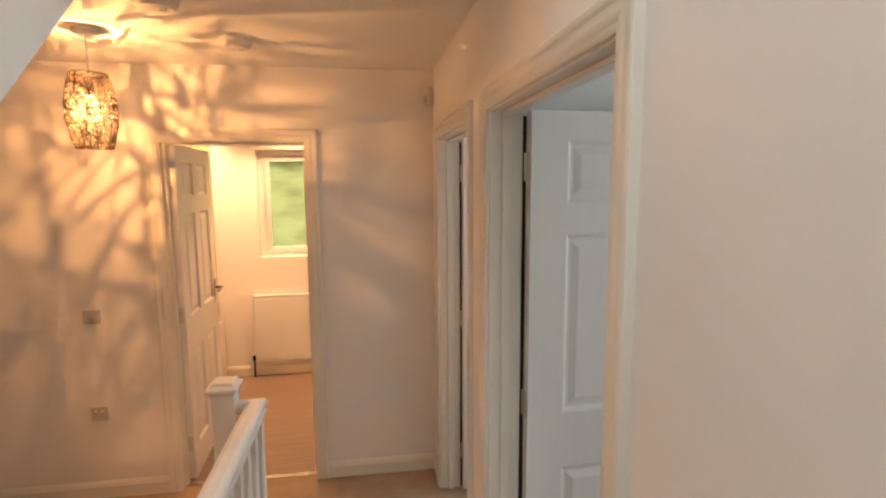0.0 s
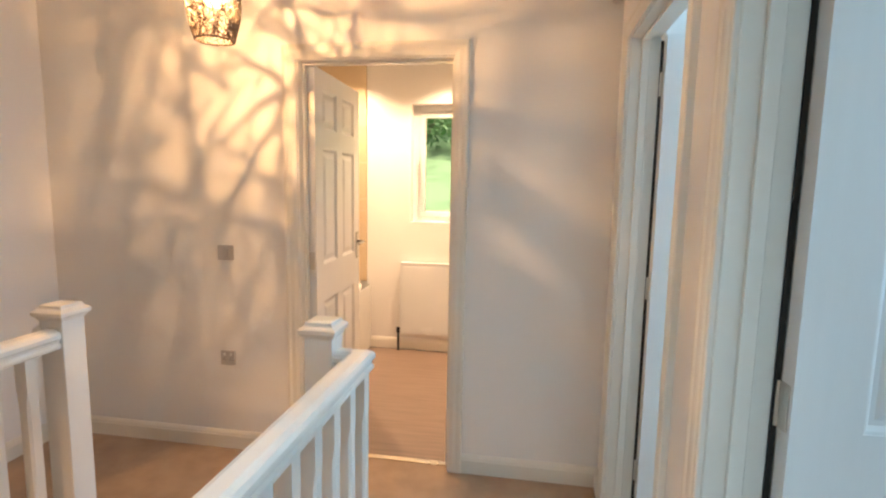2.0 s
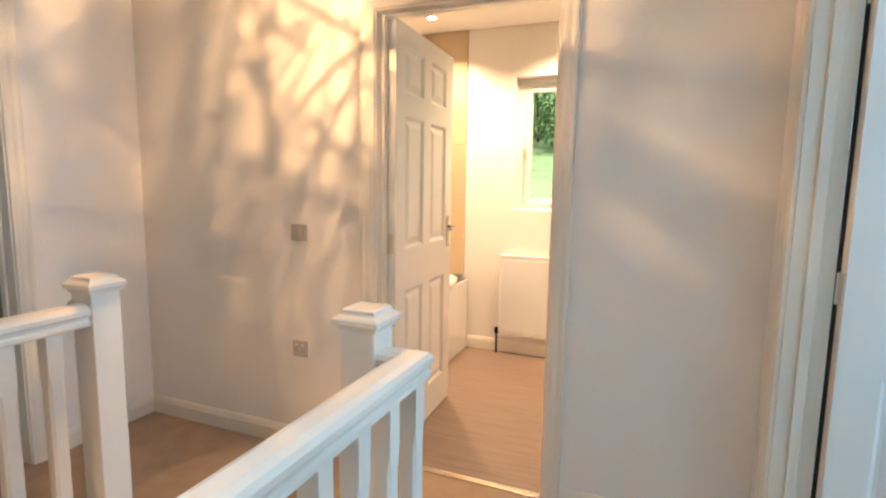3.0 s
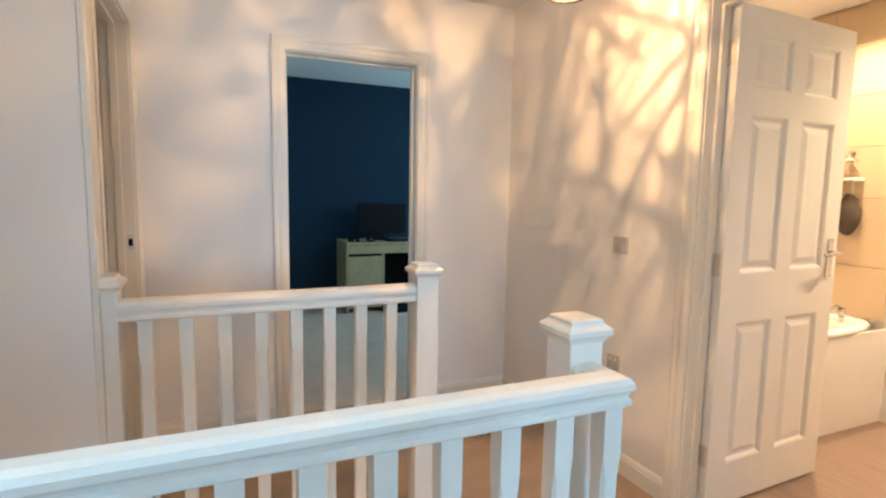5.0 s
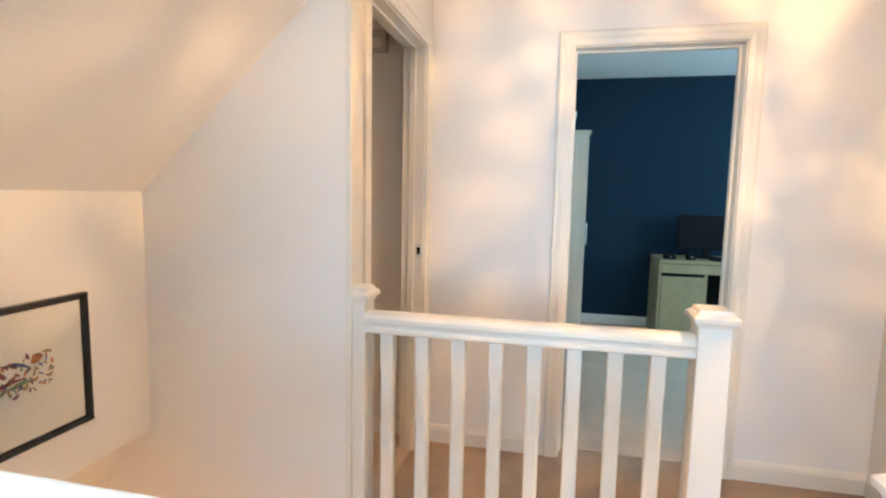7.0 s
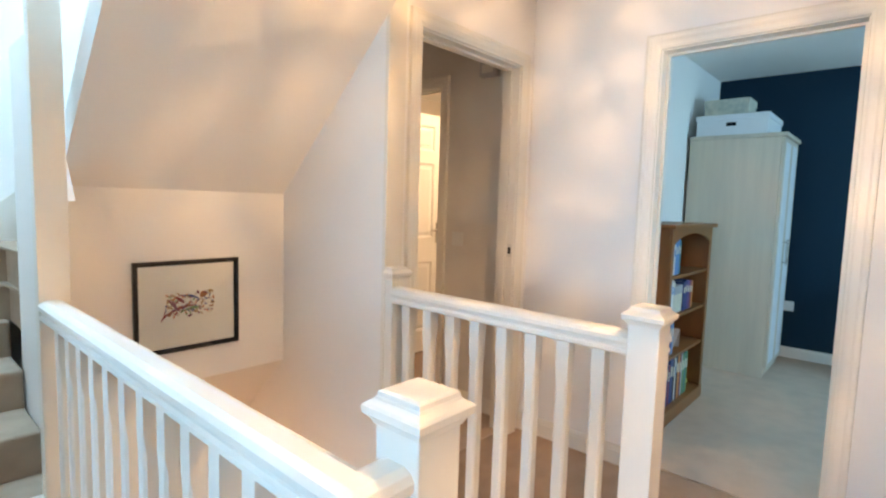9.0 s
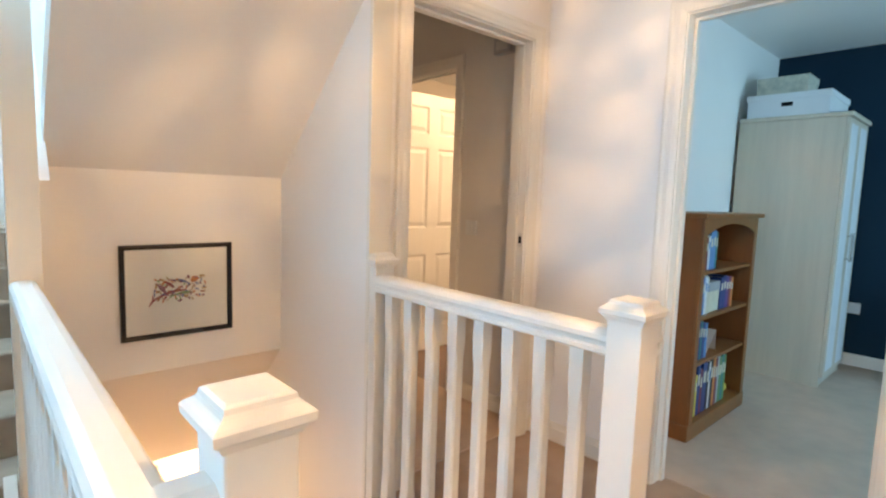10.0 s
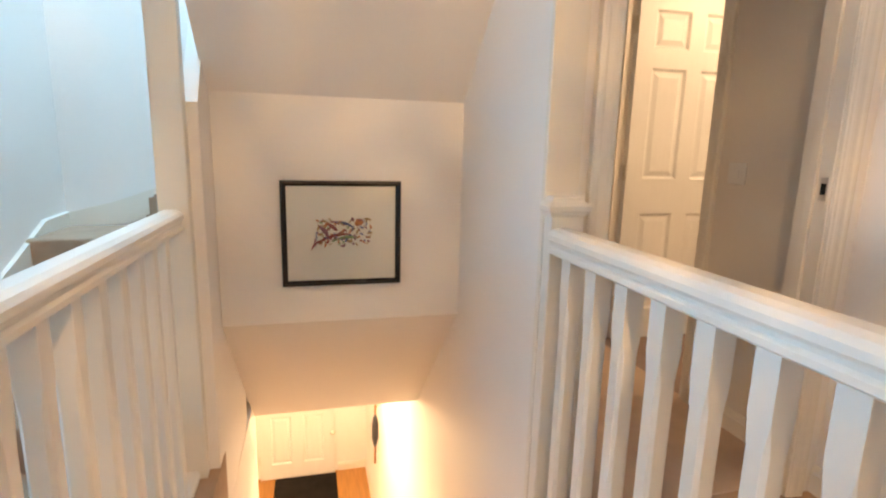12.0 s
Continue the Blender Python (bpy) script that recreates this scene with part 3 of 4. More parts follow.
def newel_post(parent, x, y, half=False, dz=0.0):
    w = 0.043
    y0 = y - (0.0 if half else w)
    bm = bmesh.new()
    box(bm, x - w, x + w, y0, y + w, -0.24, 0.964 + dz, bevel=0.004)
    post = part("newel_post", bm, SATIN, parent)

    def ring(s, z):
        lo = y - (0.0 if half else s)
        return [(x - s, lo, z + dz), (x + s, lo, z + dz), (x + s, y + s, z + dz), (x - s, y + s, z + dz)]
    bm = loft(bmesh.new(), [ring(0.045, 0.958), ring(0.050, 0.968), ring(0.057, 0.974), ring(0.058, 0.985), ring(0.054, 0.989), ring(0.045, 0.995), ring(0.042, 0.999), ring(0.041, 1.005), ring(0.036, 1.008)])
    part("newel_cap", bm, SATIN, post, "stepped square newel cap")


RAIL = [(-0.026, 0.000), (-0.034, 0.006), (-0.034, 0.016), (-0.028, 0.022), (-0.030, 0.030), (-0.037, 0.038), (-0.037, 0.050), (-0.030, 0.060), (-0.016, 0.066), (0.016, 0.066), (0.030, 0.060), (0.037, 0.050), (0.037, 0.038), (0.030, 0.030), (0.028, 0.022), (0.034, 0.016), (0.034, 0.006), (0.026, 0.000)]
RAIL_Z = 0.850


def rail_run(parent, pts, name="handrail", prof=RAIL, z0=RAIL_Z):
    """Sweep the handrail's section along points in plan, mitred at the corners."""
    rings = []
    P = [Vector(p) for p in pts]
    for i, p in enumerate(P):
        d0 = (P[i] - P[i - 1]).normalized() if i else (P[1] - P[0]).normalized()
        d1 = (P[i + 1] - P[i]).normalized() if i < len(P) - 1 else d0
        n0, n1 = Vector((-d0.y, d0.x)), Vector((-d1.y, d1.x))
        m = (n0 + n1).normalized()
        m = m / max(0.3, m.dot(n0))
        rings.append([(p.x + m.x * u, p.y + m.y * u, z0 + v) for u, v in prof])
    return part(name, loft(bmesh.new(), rings), SATIN, parent)


def baluster(parent, x, y, bottom, top, w=0.0205):
    c = 0.007
    def ring(z, k):
        a = c * k
        return [(x - w + a, y - w, z), (x + w - a, y - w, z), (x + w, y - w + a, z), (x + w, y + w - a, z), (x + w - a, y + w, z), (x - w + a, y + w, z), (x - w, y + w - a, z), (x - w, y - w + a, z)]
    bm = loft(bmesh.new(), [ring(bottom, 0.05), ring(bottom + 0.10, 0.05), ring(bottom + 0.15, 1.0), ring(top - 0.15, 1.0), ring(top - 0.10, 0.05), ring(top, 0.05)])
    part("baluster", bm, SATIN, parent)


BASE = [(-0.030, 0.0), (-0.030, 0.022), (-0.022, 0.030), (0.022, 0.030), (0.030, 0.022), (0.030, 0.0)]
XR = -0.247
near = thing("balustrade", (0, 0, 0), "white painted stair balustrade with moulded handrail beside the landing", "balustrade", "landing balustrades")
newel_post(near, -0.360, 2.036)
rail_run(near, [(XR, 0.47), (XR, 2.036), (-0.320, 2.036)])
rail_run(near, [(XR, 0.47), (XR, 2.036), (-0.320, 2.036)], "base_rail", BASE, 0.0)
for k in range(12):
    baluster(near, XR, 0.613 + k * 0.1187, 0.028, RAIL_Z + 0.003)
baluster(near, XR, 2.036, 0.028, RAIL_Z + 0.003, 0.022)

far = thing("balustrade", (0, 0, 0), "white painted stair balustrade between a newel post and the wall", "balustrade", "landing balustrades")
XF = -1.267
newel_post(far, XF, 2.032)
newel_post(far, XF - 0.012, YA + 0.0205, half=True)
rail_run(far, [(XF, 1.99), (XF, YA + 0.06)], z0=RAIL_Z + 0.015)
rail_run(far, [(XF, 1.99), (XF, YA + 0.06)], "base_rail", BASE, 0.0)
for k in range(8):
    baluster(far, XF, 1.101 + k * 0.1139, 0.028, RAIL_Z + 0.018)
rail_run(far, [(XF - 0.043, 2.032), (XF - 0.080, 2.032)], "rail_stub", RAIL, RAIL_Z + 0.015)

# ---------------------------------------------------------------- landing things
pendant = thing("pendant_lamp", (LAMP.x, LAMP.y, ZC), "dark woven rattan pendant lamp glowing warm", "lamp")
LZ = LAMP.z - ZC
part("ceiling_rose", lathe(bmesh.new(), [(0.0, 0.0), (0.048, 0.0), (0.048, -0.012), (0.040, -0.022), (0.012, -0.026), (0.0, -0.026)]), PLASTIC, pendant)
part("cord", rod(bmesh.new(), (0, 0, -0.02), (0, 0, LZ + 0.09), 0.0035), PLASTIC, pendant)
part("bulb_holder", lathe(bmesh.new(), [(0.0, LZ + 0.115), (0.012, LZ + 0.115), (0.018, LZ + 0.075), (0.018, LZ + 0.060), (0.0, LZ + 0.060)]), PLASTIC, pendant)
bulb_mat = bpy.data.materials.new("lit_bulb_glass")
bulb_mat.use_nodes = True
bn, bl = bulb_mat.node_tree.nodes, bulb_mat.node_tree.links
glow = bn.new("ShaderNodeEmission")
glow.inputs["Color"].default_value, glow.inputs["Strength"].default_value = (1.0, 0.66, 0.30, 1), 14.0
clear = bn.new("ShaderNodeBsdfTransparent")
both = bn.new("ShaderNodeMixShader")
both.inputs[0].default_value = 0.22
bl.new(clear.outputs[0], both.inputs[1])
bl.new(glow.outputs[0], both.inputs[2])
bl.new(both.outputs[0], bn["Material Output"].inputs["Surface"])
part("bulb", lathe(bmesh.new(), [(0.004, LZ + 0.062), (0.013, LZ + 0.058), (0.018, LZ + 0.047), (0.036, LZ + 0.022), (0.042, LZ), (0.037, LZ - 0.022), (0.020, LZ - 0.038), (0.002, LZ - 0.043)]), bulb_mat, pendant, "glowing warm glass bulb", smooth=True)

rnd = random.Random(7)
SH_TOP, SH_BOT = 2.212 - ZC, 1.914 - ZC


def barrel(z):
    f = (z - SH_BOT) / (SH_TOP - SH_BOT)
    return 0.066 + 0.025 * math.sin(math.pi * min(1, max(0, f)))


for zz in (SH_TOP, SH_BOT):
    r = barrel(zz)
    part("hoop", tube(bmesh.new(), [Vector((r * math.cos(a), r * math.sin(a), zz)) for a in [2 * math.pi * i / 28 for i in range(29)]], 0.0034), RATTAN, pendant)
def twig(k):
    """Short curved twig lying on the barrel, most of them steep."""
    steep = k % 5 < 3
    slope = math.radians(rnd.gauss(90, 26) if steep else rnd.choice((-1, 1)) * rnd.uniform(5, 50))
    length = rnd.uniform(0.07, 0.20)
    zc, a0 = rnd.uniform(SH_BOT, SH_TOP), rnd.uniform(0, 2 * math.pi)
    bow, ph = rnd.uniform(-0.9, 0.9), rnd.uniform(0, 6.28)
    pts, z, a = [], zc - 0.5 * length * math.sin(slope), a0
    for i in range(12):
        f = i / 11
        zz = min(SH_TOP - 0.001 * (k % 3), max(SH_BOT + 0.001 * (k % 3), z))
        r = barrel(zz) + 0.0035 * math.sin(7 * f + ph)
        pts.append(Vector((r * math.cos(a), r * math.sin(a), zz)))
        direction = slope + bow * (f - 0.5)
        z += length / 11 * math.sin(direction)
        a += length / 11 * math.cos(direction) / 0.085 + 0.0005
    return pts


for k in range(290):
    part("strand", tube(bmesh.new(), twig(k), rnd.uniform(0.0009, 0.0020), 5), RATTAN, pendant)
bm = bmesh.new()
for k in range(170):
    tube(bm, twig(k), rnd.uniform(0.0006, 0.0013), 4)
part("fine_weave", bm, RATTAN, pendant)["kind"] = "stuff"


def smoke_alarm(x, y, label, r):
    e = thing("smoke_alarm", (x, y, ZC), label, "alarm", "ceiling alarms")
    part("base", lathe(bmesh.new(), [(0.0, 0.0), (r, 0.0), (r, -0.012), (r * 0.96, -0.014), (0, -0.014)]), PLASTIC, e)
    part("cover", lathe(bmesh.new(), [(0.0, -0.013), (r * 0.93, -0.013), (r * 0.90, -0.030), (r * 0.72, -0.040), (r * 0.3, -0.043), (0.0, -0.043)]), PLASTIC, e)
    part("test_button", lathe(bmesh.new(), [(0.0, -0.042), (0.012, -0.042), (0.011, -0.047), (0.0, -0.047)], (r * 0.3, 0, 0)), GREYPLASTIC, e)


smoke_alarm(-0.333, 2.463, "round white smoke alarm on the landing ceiling", 0.060)
smoke_alarm(-0.480, 1.954, "larger round white alarm on the ceiling near the lamp", 0.078)

pir = thing("motion_sensor", (XE - 0.035, YN - 0.035, 2.187), "small white motion sensor in the wall corner", "sensor")
bm = loft(bmesh.new(), [[(-0.028, -0.004, z), (0.0, -0.030, z), (0.034, 0.0, z), (0.0, 0.034, z)] for z in (0.0, 0.105)])
bmesh.ops.bevel(bm, geom=list(bm.edges), offset=0.006, segments=2, affect="EDGES")
part("housing", bm, PLASTIC, pir)
part("lens", boxed(-0.024, -0.005, -0.026, -0.008, 0.020, 0.055, bevel=0.004), GREYPLASTIC, pir, "milky sensor lens")


def wall_plate(name, label, x, z, w, h, kind):
    """Plate on the north wall."""
    e = thing(name, (x, YN, z), label, "wall plate")
    part("plate", boxed(-w / 2, w / 2, -0.010, -0.0005, -h / 2, h / 2, bevel=0.003), GREYPLASTIC, e)
    if kind == "socket":
        for dx in (-0.018, 0.018):
            part("rocker", boxed(dx - 0.006, dx + 0.006, -0.013, -0.009, 0.012, 0.026, bevel=0.001), PLASTIC, e)
            bm = bmesh.new()
            for ax, az, bw, bh in ((0, 0.002, 0.003, 0.006), (-0.007, -0.012, 0.005, 0.003), (0.007, -0.012, 0.005, 0.003)):
                box(bm, dx + ax - bw / 2, dx + ax + bw / 2, -0.0108, -0.0095, az - bh / 2, az + bh / 2)
            part("pin_holes", bm, DARK, e)
    else:
        part("rocker", boxed(-0.014, 0.014, -0.014, -0.009, -0.020, 0.020, bevel=0.002), GREYPLASTIC, e)


wall_plate("thermostat_plate", "pale grey switch plate on the landing wall", -1.282, 1.051, 0.086, 0.076, "switch")
wall_plate("power_socket", "pale grey power socket low on the wall", -1.288, 0.497, 0.080, 0.078, "socket")

# picture above the stairs
PX0, PX1, PZ0, PZ1 = -0.993, -0.554, 0.601, 0.994
pic = thing("framed_picture", ((PX0 + PX1) / 2, YP, (PZ0 + PZ1) / 2), "black-framed print with a small colourful splash drawing", "picture")
hw, hh, fb = (PX1 - PX0) / 2, (PZ1 - PZ0) / 2, 0.020
prof = [(0, 0.001), (0, 0.018), (0.003, 0.022), (0.008, 0.023), (0.016, 0.017), (0.020, 0.010), (0.020, 0.001)]
corners = [(-1, -1), (1, -1), (1, 1), (-1, 1)]
for k in range(4):
    rings = []
    for c in (corners[k], corners[(k + 1) % 4]):
        rings.append([(c[0] * (hw - u), d, c[1] * (hh - u)) for u, d in prof])
    part("picture_rail", loft(bmesh.new(), rings), BLACKFRAME, pic, "black lacquered rail")
part("mount", boxed(-hw + fb - 0.002, hw - fb + 0.002, 0.002, 0.008, -hh + fb - 0.002, hh - fb + 0.002), MOUNT, pic, "ivory mount board")
INK = {n: material("ink_" + n, c, 0.7, vary=0.15, scale=60, bump=0.0) for n, c in
       (("rose", (0.42, 0.10, 0.11)), ("blue", (0.14, 0.19, 0.42)), ("orange", (0.70, 0.30, 0.14)), ("green", (0.30, 0.44, 0.24)), ("mauve", (0.34, 0.16, 0.22)), ("ochre", (0.50, 0.34, 0.16)))}


def stroke(x, z, length, w, angle, ink):
    """A flat brush mark on the print."""
    n = 9
    bm = bmesh.new()
    ca, sa = math.cos(angle), math.sin(angle)
    up, dn = [], []
    for i in range(n):
        f = i / (n - 1)
        s = (f - 0.5) * length
        b = w * 0.5 * math.sin(math.pi * (0.12 + 0.80 * f)) * rnd.uniform(0.75, 1.2)
        bend = 0.10 * length * math.sin(f * 3)
        up.append((x + s * ca - (b + bend) * sa, 0.0086, z + s * sa + (b + bend) * ca))
        dn.append((x + s * ca + (b - bend) * sa, 0.0086, z + s * sa - (b - bend) * ca))
    bm.faces.new([bm.verts.new(p) for p in up + dn[::-1]])
    part("brush_mark", bm, INK[ink], pic)


for x, z, ln, w, an, ink in ((0.030, -0.020, 0.14, 0.014, 0.30, "rose"), (0.085, -0.040, 0.055, 0.010, 0.85, "rose"), (0.060, 0.005, 0.07, 0.020, -0.9, "mauve"), (-0.005, 0.030, 0.075, 0.013, -0.25, "blue"),
                             (-0.055, 0.036, 0.036, 0.032, 0.5, "orange"), (-0.015, -0.020, 0.09, 0.015, 0.1, "green"), (0.035, 0.022, 0.05, 0.016, -0.6, "rose"), (0.010, -0.006, 0.06, 0.012, 0.7, "mauve"), (-0.050, 0.004, 0.03, 0.008, 1.2, "ochre")):
    stroke(x * 1.15, z * 1.1, ln * 0.95, w * 0.8, -an, ink)
for k in range(105):
    stroke(rnd.uniform(-0.105, 0.105), rnd.uniform(-0.045, 0.055), rnd.uniform(0.008, 0.024), rnd.uniform(0.004, 0.010), rnd.uniform(0, 3.1), rnd.choice(list(INK)))
glaze = part("glazing", boxed(-hw + fb, hw - fb, 0.0095, 0.0110, -hh + fb, hh - fb), GLASS, pic, "clear picture glass")
glaze.visible_shadow = False

# ---------------------------------------------------------------- bathroom
tub = thing("bathtub", (XB, 4.0, 0), "white built-in bathtub with a smooth side panel", "bathtub")
Y0, Y1, BH = 3.30 - 4.0, YB - 4.0, 0.575
part("side_panel", boxed(-0.016, 0.0, Y0, Y1 - 0.001, 0.0, BH - 0.03, bevel=0.002), BATHWHITE, tub)
bm = bmesh.new()


def oval(inset, z):
    pts = []
    for i in range(40):
        a = 2 * math.pi * i / 40
        sx, sy = math.cos(a), math.sin(a)
        k = 1 / (abs(sx) ** 4 + abs(sy) ** 4) ** 0.25
        pts.append((-0.35 + sx * k * (0.35 - inset), (Y0 + Y1) / 2 + sy * k * ((Y1 - Y0) / 2 - inset), z))
    return pts


loft(bm, [oval(-0.012, BH - 0.032), oval(-0.012, BH - 0.006), oval(-0.006, BH), oval(0.055, BH), oval(0.075, BH - 0.015), oval(0.11, BH - 0.20), oval(0.17, 0.16), oval(0.30, 0.14)], cap=True)
for v in bm.verts:
    v.co.y = min(v.co.y, Y1 - 0.001)
part("rim", bm, BATHWHITE, tub, smooth=True)
bm = bmesh.new()
rod(bm, (-0.20, Y1 - 0.10, BH), (-0.20, Y1 - 0.10, BH + 0.06), 0.016, 14)
tube(bm, [Vector((-0.20, Y1 - 0.10, BH + 0.05)), Vector((-0.20, Y1 - 0.16, BH + 0.07)), Vector((-0.20, Y1 - 0.20, BH + 0.05))], 0.012, 10)
part("tap", bm, CHROME, tub, "chrome bath tap", smooth=True)

rad = thing("radiator", (-0.810, YB, 0.150), "white panel radiator on the bathroom wall", "radiator")
RW, RH = 0.90, 0.610
bm = bmesh.new()
box(bm, 0, RW, -0.062, -0.046, 0, RH, bevel=0.006)
box(bm, 0.02, RW - 0.02, -0.0645, -0.060, 0.03, RH - 0.03, bevel=0.003, seg=2)
part("panel", bm, UPVC, rad)
part("top_grille", boxed(0.0, RW, -0.064, -0.012, RH - 0.012, RH + 0.004, bevel=0.002), UPVC, rad)
part("side_cover", boxed(-0.006, 0.0, -0.064, -0.012, 0.02, RH, bevel=0.001), UPVC, rad)
bm = rod(bmesh.new(), (-0.022, -0.045, -0.149), (-0.022, -0.045, 0.03), 0.008)
box(bm, -0.036, -0.006, -0.058, -0.032, 0.005, 0.050, bevel=0.004)
part("valve", bm, DARK, rad, "dark radiator valve and pipe")
part("bracket", boxed(0.12, 0.15, -0.046, 0.0, 0.05, 0.10), UPVC, rad)

# window with its white frame
win = thing("window_bathroom", (WIN[0], YB + 0.10, WIN[2]), "white plastic bathroom window looking on a green bank", "window", kind="structure")
WW, WH = WIN[1] - WIN[0], WIN[3] - WIN[2]


def window_parts(root, w, h, bar=0.055, split=False):
    for nm, a in (("window_frame", (0, bar, 0, 0.07, 0, h)), ("window_frame", (w - bar, w, 0, 0.07, 0, h)), ("window_frame", (bar, w - bar, 0, 0.07, 0, bar)), ("window_frame", (bar, w - bar, 0, 0.07, h - bar, h))):
        part(nm, boxed(*a, bevel=0.004), UPVC, root)
    s, b2 = bar + 0.001, 0.045
    for a in ((s, s + b2, -0.012, 0.05, s, h - s), (w - s - b2, w - s, -0.012, 0.05, s, h - s), (s + b2, w - s - b2, -0.012, 0.05, s, s + b2), (s + b2, w - s - b2, -0.012, 0.05, h - s - b2, h - s)):
        part("sash", boxed(*a, bevel=0.006), UPVC, root)
    g = part("pane", boxed(s + b2, w - s - b2, 0.015, 0.019, s + b2, h - s - b2), GLASS, root, "clear window glass")
    g.visible_shadow = False
    part("trickle_vent", boxed(w * 0.25, w * 0.75, -0.022, 0.0, h - 0.045, h - 0.018, bevel=0.004), UPVC, root)


window_parts(win, WW, WH)
bm = boxed(0.060, 0.082, -0.030, -0.011, 0.40, 0.47, bevel=0.004)
box(bm, 0.064, 0.078, -0.040, -0.028, 0.42, 0.56, bevel=0.005)
part("window_handle", bm, PLASTIC, win, "white window handle")
part("window_sill", boxed(0.0, WW, -0.10, 0.0, -0.002, 0.018, bevel=0.004), UPVC, win)

for sx, sy in ((-1.262, 4.452), (-0.35, 4.452)):
    e = thing("downlight", (sx, sy, 2.42), "recessed ceiling downlight glowing warm", "lamp", "bathroom downlights")
    part("bezel", lathe(bmesh.new(), [(0.030, -0.001), (0.042, -0.001), (0.041, -0.006), (0.033, -0.008), (0.030, -0.004)]), CHROME, e, "chrome bezel")
    part("lens", lathe(bmesh.new(), [(0.0, -0.001), (0.031, -0.001), (0.030, -0.008), (0.016, -0.012), (0.0, -0.013)]), SPOTGLOW, e, "glowing lamp face")

# corner shelf and shower bits on the tiled wall
sh = thing("shower_shelf", (-1.445, YB - 0.012, 1.385), "white corner shelf with bottles by the shower", "shelf")
part("tray", boxed(-0.16, 0.16, -0.11, 0.0, 0.0, 0.020, bevel=0.008), BATHWHITE, sh)
part("bracket", boxed(-0.012, 0.012, -0.09, 0.0, -0.06, 0.0, bevel=0.003), CHROME, sh)
hang = thing("bath_sponge", (-1.330, YB - 0.06, 1.085), "dark grey bath sponge hanging below the shelf", "sponge")
bm = bmesh.new()
bmesh.ops.create_icosphere(bm, subdivisions=3, radius=0.085)
for v in bm.verts:
    v.co = Vector((v.co.x * 0.75, v.co.y * 0.5, v.co.z * 1.45 + 0.10)) * (1 + 0.10 * noise.noise(v.co * 30))
part("sponge_body", bm, material("grey_sponge", (0.11, 0.085, 0.07), 0.95, vary=0.25, fine=150, bump=0.8, spec=0.1), hang, smooth=True)
part("cord", rod(bmesh.new(), (0, 0.02, 0.19), (0, 0.02, 0.30), 0.003), PLASTIC, hang)
rose_head = thing("overhead_shower", (-1.355, YB - 0.09, 1.495), "round chrome shower head on the tiled wall", "shower")
part("disc", lathe(bmesh.new(), [(0.0, 0.0), (0.060, 0.0), (0.064, 0.010), (0.050, 0.022), (0.014, 0.034), (0.0, 0.036)]), CHROME, rose_head, smooth=True)
part("arm", tube(bmesh.new(), [Vector((0, 0, 0.03)), Vector((0, 0.03, 0.06)), Vector((0, 0.085, 0.06))], 0.010, 8), CHROME, rose_head, smooth=True)

# ---------------------------------------------------------------- bedroom
BX0, BX1, BYF, BYB, BHT = -3.63, -2.805, 1.585, 1.285, 1.185
bk = thing("bookcase", ((BX0 + BX1) / 2, (BYF + BYB) / 2, 0.004), "waxed pine bookcase with books on four shelves", "bookcase")
bw, bd = (BX1 - BX0) / 2, (BYF - BYB) / 2
part("plinth", boxed(-bw, bw, -bd, bd, 0.0, 0.085, bevel=0.006), PINE, bk)
for s in (-1, 1):
    part("side_panel", boxed(s * (bw - 0.034), s * (bw - 0.012), -bd + 0.01, bd - 0.012, 0.085, BHT - 0.025, bevel=0.002), PINE, bk)
    part("front_stile", boxed(s * (bw - 0.062), s * (bw - 0.014), bd - 0.012, bd - 0.001, 0.085, BHT - 0.025, bevel=0.004), PINE, bk)
part("back_panel", boxed(-bw + 0.034, bw - 0.034, -bd + 0.012, -bd + 0.022, 0.085, BHT - 0.025), PINE, bk)
part("top_board", boxed(-bw - 0.018, bw + 0.018, -bd - 0.004, bd + 0.022, BHT - 0.025, BHT, bevel=0.009, seg=3), PINE, bk)
SHELF = [0.085, 0.40, 0.645, 0.885]
for z in SHELF[1:]:
    part("shelf", boxed(-bw + 0.034, bw - 0.034, -bd + 0.022, bd - 0.014, z - 0.018, z, bevel=0.003), PINE, bk)
bm = bmesh.new()
top_z, n = BHT - 0.026, 16
for i in range(n):
    xa, xb = (-bw + 0.062) + (2 * bw - 0.124) * i / n, (-bw + 0.062) + (2 * bw - 0.124) * (i + 1) / n
    fa = [1 - abs(2 * i / n - 1) ** 2.2, 1 - abs(2 * (i + 1) / n - 1) ** 2.2]
    za, zb = top_z - 0.085 + 0.055 * fa[0], top_z - 0.085 + 0.055 * fa[1]
    loft(bm, [[(xa, bd - 0.012, za), (xa, bd - 0.002, za), (xa, bd - 0.002, top_z), (xa, bd - 0.012, top_z)], [(xb, bd - 0.012, zb), (xb, bd - 0.002, zb), (xb, bd - 0.002, top_z), (xb, bd - 0.012, top_z)]])
part("arched_rail", bm, PINE, bk, "arched front rail")

